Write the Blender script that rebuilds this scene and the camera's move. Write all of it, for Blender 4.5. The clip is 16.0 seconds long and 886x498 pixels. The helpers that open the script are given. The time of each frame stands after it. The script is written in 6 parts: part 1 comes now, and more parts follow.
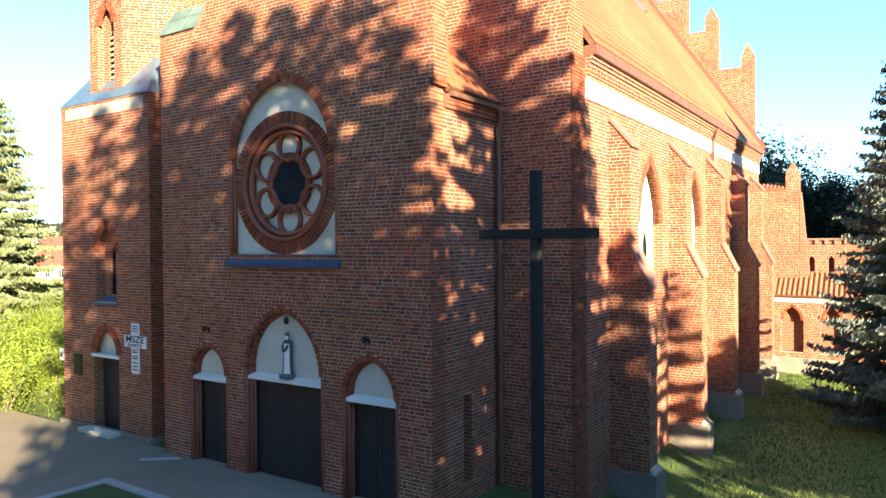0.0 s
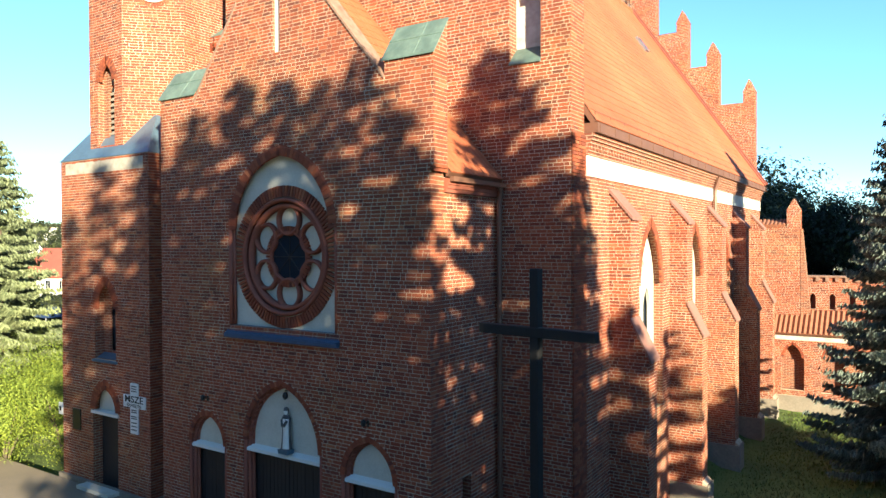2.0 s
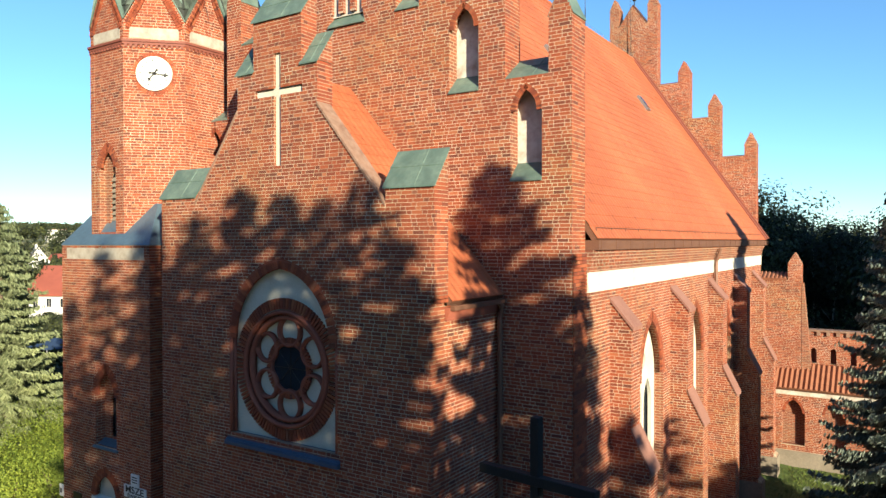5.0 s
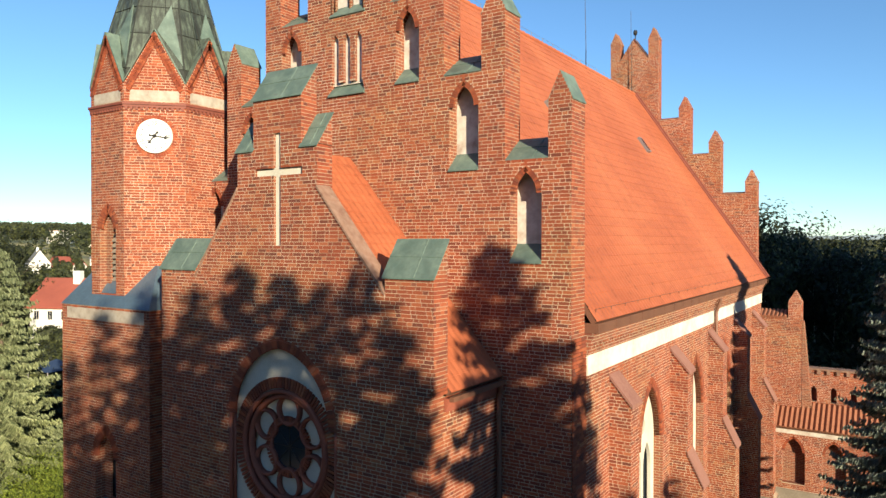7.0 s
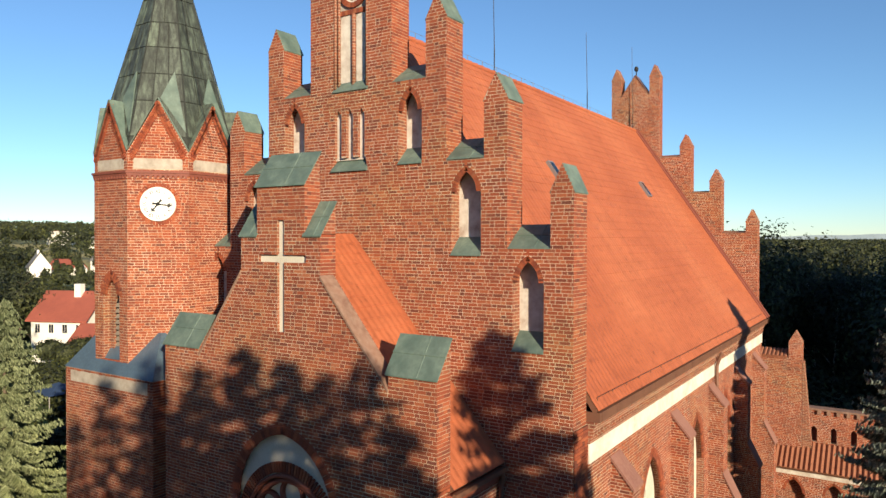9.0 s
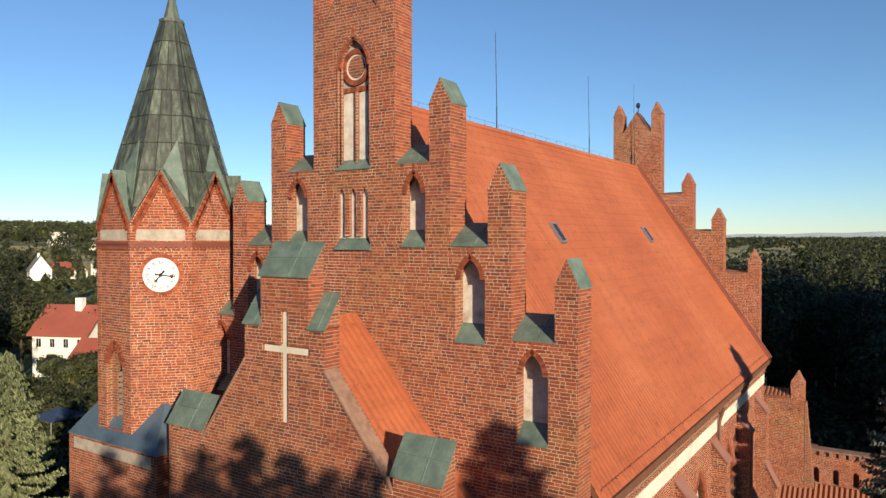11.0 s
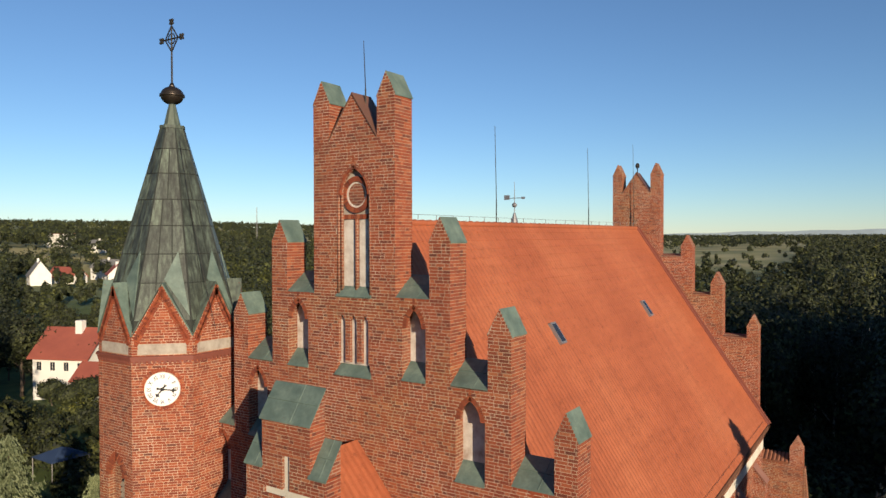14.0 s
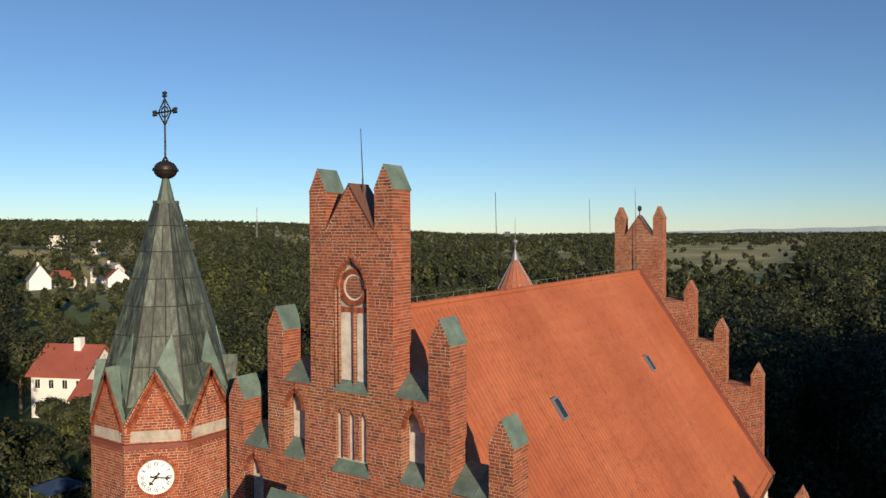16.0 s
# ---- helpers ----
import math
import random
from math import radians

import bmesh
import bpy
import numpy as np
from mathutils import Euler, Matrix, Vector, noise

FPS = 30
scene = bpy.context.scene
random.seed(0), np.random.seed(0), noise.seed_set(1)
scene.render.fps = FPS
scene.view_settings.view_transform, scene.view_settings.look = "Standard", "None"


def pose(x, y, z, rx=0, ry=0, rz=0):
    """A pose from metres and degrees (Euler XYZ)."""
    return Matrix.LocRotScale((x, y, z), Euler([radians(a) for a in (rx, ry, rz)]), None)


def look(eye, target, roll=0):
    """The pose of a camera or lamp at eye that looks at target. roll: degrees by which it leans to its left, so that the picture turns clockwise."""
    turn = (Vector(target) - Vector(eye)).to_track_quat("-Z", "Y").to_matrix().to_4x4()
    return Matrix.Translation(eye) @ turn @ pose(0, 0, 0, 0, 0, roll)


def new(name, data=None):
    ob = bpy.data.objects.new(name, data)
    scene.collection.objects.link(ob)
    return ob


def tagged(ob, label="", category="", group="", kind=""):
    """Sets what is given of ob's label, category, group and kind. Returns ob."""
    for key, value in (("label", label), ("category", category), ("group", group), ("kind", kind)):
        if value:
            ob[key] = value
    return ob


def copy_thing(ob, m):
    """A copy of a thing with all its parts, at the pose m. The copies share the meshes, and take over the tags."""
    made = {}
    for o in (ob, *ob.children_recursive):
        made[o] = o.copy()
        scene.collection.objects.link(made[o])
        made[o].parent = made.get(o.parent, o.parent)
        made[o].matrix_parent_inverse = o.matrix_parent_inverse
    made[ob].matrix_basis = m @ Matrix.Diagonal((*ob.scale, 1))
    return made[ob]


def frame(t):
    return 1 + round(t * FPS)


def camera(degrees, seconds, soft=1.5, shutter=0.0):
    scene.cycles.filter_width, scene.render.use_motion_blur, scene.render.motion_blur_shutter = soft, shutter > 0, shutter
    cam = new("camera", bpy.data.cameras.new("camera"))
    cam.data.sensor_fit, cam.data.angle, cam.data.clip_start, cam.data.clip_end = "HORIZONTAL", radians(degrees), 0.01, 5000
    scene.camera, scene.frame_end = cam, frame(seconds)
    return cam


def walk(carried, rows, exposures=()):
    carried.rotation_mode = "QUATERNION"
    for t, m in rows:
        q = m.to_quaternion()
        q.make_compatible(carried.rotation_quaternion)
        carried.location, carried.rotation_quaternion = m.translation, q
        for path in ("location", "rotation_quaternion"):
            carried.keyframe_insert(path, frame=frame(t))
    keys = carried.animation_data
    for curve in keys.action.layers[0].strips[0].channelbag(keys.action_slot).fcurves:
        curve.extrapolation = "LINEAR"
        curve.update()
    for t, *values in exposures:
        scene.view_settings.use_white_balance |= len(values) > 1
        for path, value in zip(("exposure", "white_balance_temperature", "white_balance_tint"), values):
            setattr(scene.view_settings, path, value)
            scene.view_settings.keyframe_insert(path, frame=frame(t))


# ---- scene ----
cam = camera(64.6, 16.0)
PATH = [
    (0.0, 12.452, -11.523, 5.699, 33.19, -0.61, 0.49),
    (0.5, 12.434, -11.504, 6.112, 33.19, -0.56, 0.42),
    (1.0, 12.441, -11.481, 6.553, 33.21, -0.59, 0.38),
    (1.5, 12.438, -11.466, 6.987, 33.22, -0.58, 0.33),
    (2.0, 12.440, -11.459, 7.425, 33.24, -0.56, 0.26),
    (2.5, 12.438, -11.463, 7.838, 33.23, -0.60, 0.23),
    (3.0, 12.427, -11.452, 8.258, 33.26, -0.60, 0.18),
    (3.5, 12.429, -11.457, 8.684, 33.28, -0.56, 0.16),
    (4.0, 12.423, -11.455, 9.138, 33.28, -0.56, 0.16),
    (6.5, 12.458, -11.400, 11.440, 33.40, -0.61, -0.01),
    (7.0, 12.456, -11.401, 11.915, 33.40, -0.60, -0.02),
    (7.5, 12.473, -11.418, 12.413, 33.42, -0.63, -0.05),
    (8.0, 12.480, -11.433, 12.914, 33.42, -0.65, -0.08),
    (8.5, 12.468, -11.453, 13.437, 33.43, -0.67, -0.07),
    (9.0, 12.446, -11.488, 13.958, 33.42, -0.71, -0.07),
    (11.5, 12.341, -11.502, 16.660, 33.44, -0.96, 0.08),
    (12.0, 12.346, -11.509, 17.223, 33.43, -1.02, 0.14),
    (12.5, 12.350, -11.514, 17.784, 33.43, -1.00, 0.11),
    (13.0, 12.359, -11.521, 18.363, 33.43, -1.04, 0.13),
    (13.5, 12.349, -11.516, 18.963, 33.41, -1.09, 0.13),
    (14.0, 12.359, -11.531, 19.564, 33.40, -1.11, 0.11),
    (14.5, 12.357, -11.521, 20.175, 33.41, -1.14, 0.15),
    (15.0, 12.360, -11.522, 20.798, 33.41, -1.20, 0.19),
    (15.5, 12.282, -11.396, 21.437, 33.41, -1.27, 0.24),
    (16.0, 12.088, -11.076, 22.060, 33.41, -1.29, 0.24),
]
walk(cam, [(t, pose(x, y, z, 90 + pitch, roll, yaw)) for t, x, y, z, yaw, pitch, roll in PATH],
     exposures=[(0.0, 2.6, 7150, 1), (1.5, 2.2, 6800, -2), (3.5, 1.62, 6650, -3), (5.5, 1.26, 6800, 0), (7.0, 1.05, 7000, 4), (9.0, 0.8, 7150, 8), (12.5, 0.46, 7150, 11), (16.0, 0.25, 7100, 12)])

# ---- light ----
SUN_EL, SUN_AZ = 13.5, 123.0      # degrees above the horizon, degrees from +Y towards +X
world = bpy.data.worlds.new("world")
scene.world = world
world.use_nodes = True
wn = world.node_tree
sky = wn.nodes.new("ShaderNodeTexSky")
sky.sky_type, sky.sun_disc = "NISHITA", False
sky.sun_elevation, sky.sun_rotation = radians(SUN_EL), radians(SUN_AZ)
sky.air_density, sky.dust_density, sky.ozone_density = 0.85, 0.0, 4.8
wn.links.new(sky.outputs[0], wn.nodes["Background"].inputs[0])
wn.nodes["Background"].inputs[1].default_value = 0.108
sun = new("sun", bpy.data.lights.new("sun", "SUN"))
sun.data.energy, sun.data.angle, sun.data.color = 5.0, radians(0.5), (1.0, 0.87, 0.68)
to_sun = Vector((math.sin(radians(SUN_AZ)) * math.cos(radians(SUN_EL)), math.cos(radians(SUN_AZ)) * math.cos(radians(SUN_EL)), math.sin(radians(SUN_EL))))
sun.matrix_world = look(tuple(to_sun * 60), (0, 0, 0))

# ---- materials ----


def nodes_of(name, rough=0.8, metal=0.0):
    m = bpy.data.materials.new(name)
    m.use_nodes = True
    nt = m.node_tree
    b = nt.nodes["Principled BSDF"]
    b.inputs["Roughness"].default_value = rough
    b.inputs["Metallic"].default_value = metal
    return m, nt, b


def node(nt, kind, **values):
    n = nt.nodes.new("ShaderNode" + kind)
    for k, v in values.items():
        if k in n.inputs:
            n.inputs[k].default_value = v
    return n


def ramp(nt, source, stops):
    r = nt.nodes.new("ShaderNodeValToRGB")
    e = r.color_ramp.elements
    while len(e) < len(stops):
        e.new(0.5)
    for el, (p, c) in zip(e, stops):
        el.position, el.color = p, (*c, 1)
    nt.links.new(source, r.inputs[0])
    return r.outputs[0]


def mix(nt, a, b, fac, how="MIX"):
    m = nt.nodes.new("ShaderNodeMix")
    m.data_type, m.blend_type = "RGBA", how
    for sock, v in ((m.inputs[0], fac), (m.inputs[6], a), (m.inputs[7], b)):
        if isinstance(v, bpy.types.NodeSocket):
            nt.links.new(v, sock)
        else:
            sock.default_value = v if not isinstance(v, tuple) else (*v, 1)
    return m.outputs[2]


def noise_at(nt, scale, detail=4.0, rough=0.55, stretch=None):
    tc = nt.nodes.new("ShaderNodeTexCoord")
    n = node(nt, "TexNoise", Scale=scale, Detail=detail, Roughness=rough)
    src = tc.outputs["Object"]
    if stretch:
        mp = nt.nodes.new("ShaderNodeMapping")
        mp.inputs["Scale"].default_value = stretch
        nt.links.new(src, mp.inputs[0])
        src = mp.outputs[0]
    nt.links.new(src, n.inputs["Vector"])
    return n.outputs["Fac"]


def bump(nt, b, height, strength=0.3, distance=0.01):
    n = node(nt, "Bump", Strength=strength, Distance=distance)
    nt.links.new(height, n.inputs["Height"])
    nt.links.new(n.outputs[0], b.inputs["Normal"])


def two_scale(name, c1, c2, c3, fine=30.0, coarse=1.2, rough=0.85, metal=0.0, relief=0.3, stretch=None):
    """A surface of c1 to c2 in coarse patches, with grain towards c3."""
    m, nt, b = nodes_of(name, rough, metal)
    big = ramp(nt, noise_at(nt, coarse, stretch=stretch), [(0.3, c1), (0.7, c2)])
    grain = noise_at(nt, fine, 6.0)
    g = ramp(nt, grain, [(0.35, (0, 0, 0)), (0.75, (1, 1, 1))])
    nt.links.new(mix(nt, big, c3, mix(nt, (0, 0, 0), (0.5, 0.5, 0.5), g)), b.inputs["Base Color"])
    bump(nt, b, grain, relief)
    return m


BRICK_STOPS = [(0.0, (0.115, 0.031, 0.020)), (0.10, (0.170, 0.040, 0.021)), (0.4, (0.220, 0.048, 0.021)), (0.68, (0.258, 0.058, 0.024)), (0.88, (0.295, 0.076, 0.032)), (0.97, (0.325, 0.106, 0.050)), (1.0, (0.18, 0.060, 0.039))]


def weathered(nt, colour):
    """Lichen, soot and rain marks over masonry: broad tints and ragged darker stains."""
    tint = ramp(nt, noise_at(nt, 0.32, 6.0, 0.62), [(0.28, (1.06, 0.93, 0.86)), (0.48, (1, 1, 1)), (0.64, (1.0, 1.12, 1.0)), (0.80, (0.90, 0.96, 0.93))])
    stain = ramp(nt, noise_at(nt, 1.5, 7.0, 0.7, (1.0, 1.0, 0.38)), [(0.28, (0.62, 0.60, 0.60)), (0.42, (1, 1, 1)), (0.72, (1.10, 1.07, 1.02))])
    return mix(nt, mix(nt, colour, tint, 1.0, "MULTIPLY"), stain, 0.75, "MULTIPLY")


def brick_material(name, source):
    """Fired red brick; each brick its own tone, by the random value of the source node."""
    m, nt, b = nodes_of(name, 0.9)
    info = nt.nodes.new("ShaderNode" + source)
    tone = ramp(nt, info.outputs["Random" if source == "ObjectInfo" else "Random Per Island"], BRICK_STOPS)
    grain = noise_at(nt, 60.0, 5.0)
    speck = ramp(nt, grain, [(0.3, (0.75, 0.72, 0.7)), (0.6, (1.08, 1.08, 1.08))])
    c = mix(nt, weathered(nt, tone), speck, 1.0, "MULTIPLY")
    nt.links.new(c, b.inputs["Base Color"])
    bump(nt, b, grain, 0.35, 0.006)
    return m


BRICKS = brick_material("brick_joined", "NewGeometry")
BRICK_ONE = brick_material("brick_single", "ObjectInfo")


def mortar_material():
    m, nt, b = nodes_of("mortar", 0.95)
    big = ramp(nt, noise_at(nt, 0.8, 6.0, 0.65), [(0.28, (0.25, 0.165, 0.120)), (0.48, (0.41, 0.305, 0.230)), (0.70, (0.55, 0.455, 0.370))])
    grain = noise_at(nt, 40.0, 5.0)
    nt.links.new(mix(nt, weathered(nt, big), ramp(nt, grain, [(0.3, (0.78, 0.76, 0.74)), (0.6, (1.06, 1.06, 1.06))]), 1.0, "MULTIPLY"), b.inputs["Base Color"])
    bump(nt, b, grain, 0.3, 0.006)
    return m


MORTAR = mortar_material()
BAND = two_scale("stained_limewash", (0.66, 0.62, 0.54), (0.46, 0.41, 0.34), (0.72, 0.69, 0.62), 7, 1.3, 0.92)


def brick_texture():
    """Brickwork for reveals and tops, in the plane of the height and the way along the wall."""
    m, nt, b = nodes_of("brick_reveal", 0.9)
    tc = nt.nodes.new("ShaderNodeTexCoord")
    sp = nt.nodes.new("ShaderNodeSeparateXYZ")
    nt.links.new(tc.outputs["Object"], sp.inputs[0])
    add = nt.nodes.new("ShaderNodeMath")
    nt.links.new(sp.outputs[0], add.inputs[0])
    nt.links.new(sp.outputs[1], add.inputs[1])
    cb = nt.nodes.new("ShaderNodeCombineXYZ")
    nt.links.new(add.outputs[0], cb.inputs[0])
    nt.links.new(sp.outputs[2], cb.inputs[1])
    t = nt.nodes.new("ShaderNodeTexBrick")
    nt.links.new(cb.outputs[0], t.inputs["Vector"])
    for k, v in (("Scale", 1.0), ("Brick Width", 0.26), ("Row Height", 0.081), ("Mortar Size", 0.010), ("Mortar Smooth", 0.2), ("Bias", 0.0)):
        t.inputs[k].default_value = v
    t.inputs["Color1"].default_value, t.inputs["Color2"].default_value = (0.15, 0.044, 0.028, 1), (0.275, 0.076, 0.036, 1)
    t.inputs["Mortar"].default_value = (0.34, 0.235, 0.17, 1)
    speck = ramp(nt, noise_at(nt, 30.0, 5.0), [(0.3, (0.7, 0.7, 0.7)), (0.65, (1.1, 1.1, 1.1))])
    nt.links.new(mix(nt, weathered(nt, t.outputs["Color"]), speck, 1.0, "MULTIPLY"), b.inputs["Base Color"])
    bump(nt, b, t.outputs["Fac"], -0.6, 0.01)
    return m


REVEAL = brick_texture()
PLASTER = two_scale("plaster", (0.58, 0.54, 0.46), (0.44, 0.41, 0.34), (0.66, 0.63, 0.55), 25, 1.5, 0.9)
OLD_PLASTER = two_scale("old_plaster", (0.60, 0.56, 0.50), (0.34, 0.25, 0.20), (0.70, 0.67, 0.61), 7, 3.2, 0.95)
FRIEZE = two_scale("grey_weathered_plaster", (0.40, 0.355, 0.30), (0.23, 0.185, 0.15), (0.47, 0.43, 0.375), 9, 2.6, 0.95)
WHITE = two_scale("limewash", (0.78, 0.75, 0.69), (0.68, 0.64, 0.57), (0.82, 0.80, 0.75), 30, 1.0, 0.9)
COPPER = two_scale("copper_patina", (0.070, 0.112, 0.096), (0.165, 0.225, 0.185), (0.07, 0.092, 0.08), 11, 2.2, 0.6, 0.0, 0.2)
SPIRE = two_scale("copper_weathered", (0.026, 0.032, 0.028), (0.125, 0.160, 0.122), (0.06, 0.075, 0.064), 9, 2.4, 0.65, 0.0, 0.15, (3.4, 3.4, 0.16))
BLUE_TIN = two_scale("blue_grey_tin", (0.10, 0.16, 0.22), (0.14, 0.22, 0.29), (0.08, 0.11, 0.15), 12, 1.2, 0.4, 0.4, 0.1)
WOOD_DARK = two_scale("dark_door_wood", (0.018, 0.016, 0.018), (0.03, 0.026, 0.026), (0.012, 0.01, 0.01), 40, 3, 0.6, 0, 0.3, (6, 6, 0.6))
STONE = two_scale("fieldstone", (0.19, 0.155, 0.12), (0.28, 0.23, 0.18), (0.13, 0.11, 0.09), 12, 1.4, 0.95)
BROWN_TIN = two_scale("brown_tin", (0.16, 0.075, 0.05), (0.20, 0.095, 0.06), (0.12, 0.06, 0.045), 20, 1.5, 0.5, 0.2, 0.1)
BLACK_IRON = two_scale("black_iron", (0.03, 0.028, 0.026), (0.05, 0.045, 0.04), (0.02, 0.02, 0.02), 30, 2, 0.5, 0.6, 0.1)
GRASS_GROUND = two_scale("lawn_soil", (0.05, 0.085, 0.02), (0.08, 0.11, 0.03), (0.035, 0.055, 0.018), 18, 0.25, 0.95)


def roof_material():
    """Orange-red clay tiles, bleached and sooted in streaks down the slope, each course a little different."""
    m, nt, b = nodes_of("clay_tile", 0.72)
    base = ramp(nt, noise_at(nt, 0.22, 5.0, 0.6), [(0.30, (0.30, 0.076, 0.031)), (0.5, (0.35, 0.095, 0.040)), (0.72, (0.395, 0.120, 0.053))])
    streak = ramp(nt, noise_at(nt, 1.0, 6.0, 0.7, (0.16, 2.6, 0.16)), [(0.28, (0.82, 0.81, 0.81)), (0.5, (1, 1, 1)), (0.75, (1.06, 1.07, 1.08))])
    course = ramp(nt, noise_at(nt, 1.0, 3.0, 0.6, (0.5, 0.35, 3.4)), [(0.32, (0.92, 0.91, 0.90)), (0.6, (1.03, 1.03, 1.03))])
    tile = ramp(nt, noise_at(nt, 5.0, 4.0, 0.7), [(0.28, (0.66, 0.64, 0.64)), (0.45, (1, 1, 1)), (0.7, (1.08, 1.08, 1.08))])
    moss = ramp(nt, noise_at(nt, 9.0, 6.0, 0.75), [(0.27, (0.28, 0.30, 0.30)), (0.32, (1, 1, 1))])
    c = base
    for layer in (streak, course, tile, moss):
        c = mix(nt, c, layer, 1.0, "MULTIPLY")
    nt.links.new(c, b.inputs["Base Color"])
    bump(nt, b, noise_at(nt, 14.0, 5.0), 0.25, 0.01)
    return m


ROOF_TILE = roof_material()
GLASS, _nt, _b = nodes_of("dark_window_glass", 0.08)
_b.inputs["Base Color"].default_value = (0.02, 0.025, 0.035, 1)

# ---- building blocks ----


def finish(name, bm, mat, parent=None, label="", smooth=False):
    me = bpy.data.meshes.new(name)
    bm.to_mesh(me)
    bm.free()
    for m in mat if isinstance(mat, (list, tuple)) else (mat,):
        me.materials.append(m)
    if smooth:
        me.shade_smooth()
    ob = new(name, me)
    if parent:
        ob.parent = parent
    if label:
        ob["label"] = label
    return ob


def part(name, bm, mat, parent, label="", smooth=False):
    return finish(name, bm, mat, parent, label, smooth)


def box(bm, x0, x1, y0, y1, z0, z1, mi=0):
    v = [bm.verts.new(p) for p in ((x0, y0, z0), (x1, y0, z0), (x1, y1, z0), (x0, y1, z0), (x0, y0, z1), (x1, y0, z1), (x1, y1, z1), (x0, y1, z1))]
    for i in ((3, 2, 1, 0), (4, 5, 6, 7), (0, 1, 5, 4), (1, 2, 6, 5), (2, 3, 7, 6), (3, 0, 4, 7)):
        bm.faces.new([v[j] for j in i]).material_index = mi
    return v


def prism(bm, lower, upper, mi=0):
    """A solid between two rings of the same count."""
    a, b = [bm.verts.new(p) for p in lower], [bm.verts.new(p) for p in upper]
    n = len(a)
    bm.faces.new(a[::-1]).material_index = mi
    bm.faces.new(b).material_index = mi
    for i in range(n):
        bm.faces.new((a[i], a[(i + 1) % n], b[(i + 1) % n], b[i])).material_index = mi


def tube(bm, p0, p1, r0, r1=None, sides=8, mi=0):
    p0, p1 = Vector(p0), Vector(p1)
    r1 = r0 if r1 is None else r1
    q = (p1 - p0).to_track_quat("Z", "Y")
    ring = [q @ Vector((math.cos(2 * math.pi * i / sides), math.sin(2 * math.pi * i / sides), 0)) for i in range(sides)]
    prism(bm, [p0 + r0 * v for v in ring], [p1 + r1 * v for v in ring], mi)


def pointed(x0, x1, z0, spring, apex, n=9):
    """The outline of a lancet: upright jambs from z0 to the spring, then two arcs that meet at the apex."""
    h, w = apex - spring, (x1 - x0) / 2
    r = (h * h + w * w) / (2 * w)
    pts = [(x0, z0), (x1, z0)]
    cx = x1 - r
    a1 = math.acos(max(-1, min(1, (x0 + w - cx) / r)))
    pts += [(cx + r * math.cos(a1 * i / n), spring + r * math.sin(a1 * i / n)) for i in range(n + 1)]
    cx = x0 + r
    pts += [(cx - r * math.cos(a1 * (n - i) / n), spring + r * math.sin(a1 * (n - i) / n)) for i in range(1, n + 1)]
    return pts


def circle(cx, cz, r, n=32):
    return [(cx + r * math.cos(2 * math.pi * i / n), cz + r * math.sin(2 * math.pi * i / n)) for i in range(n)]


class Plane:
    """An upright plane: point (a, b) lies a metres along u from the origin, at height b; n points outwards."""

    def __init__(self, ox, oy, ux, uy):
        self.o, self.u = Vector((ox, oy, 0)), Vector((ux, uy, 0)).normalized()
        self.n = Vector((self.u.y, -self.u.x, 0))

    def at(self, a, b, out=0.0):
        return self.o + self.u * a + self.n * out + Vector((0, 0, b))


def slab(bm, plane, outline, holes=(), out=0.0, thick=0.5, mi_front=0, mi_side=1):
    """An upright slab with openings through it."""
    loops, edges = [], []
    for loop in (outline, *holes):
        vs = [bm.verts.new(plane.at(a, b, out)) for a, b in loop]
        loops.append(vs)
        edges += [bm.edges.new((vs[i], vs[(i + 1) % len(vs)])) for i in range(len(vs))]
    made = bmesh.ops.triangle_fill(bm, use_beauty=True, use_dissolve=False, edges=edges, normal=plane.n)
    faces = [f for f in made["geom"] if isinstance(f, bmesh.types.BMFace)]
    back = {}
    for vs in loops:
        for v in vs:
            back[v] = bm.verts.new(v.co - plane.n * thick)
    for f in faces:
        f.normal_update()
        if f.normal.dot(plane.n) < 0:
            f.normal_flip()
        f.material_index = mi_front
        bm.faces.new([back[v] for v in reversed(f.verts)]).material_index = mi_front
    for vs in loops:
        for i in range(len(vs)):
            p, q = vs[i], vs[(i + 1) % len(vs)]
            bm.faces.new((p, back[p], back[q], q)).material_index = mi_side


def fix_normals(bm):
    bmesh.ops.recalc_face_normals(bm, faces=bm.faces[:])
    return bm


COURSE, JOINT, PROUD = 0.081, 0.0112, 0.0014


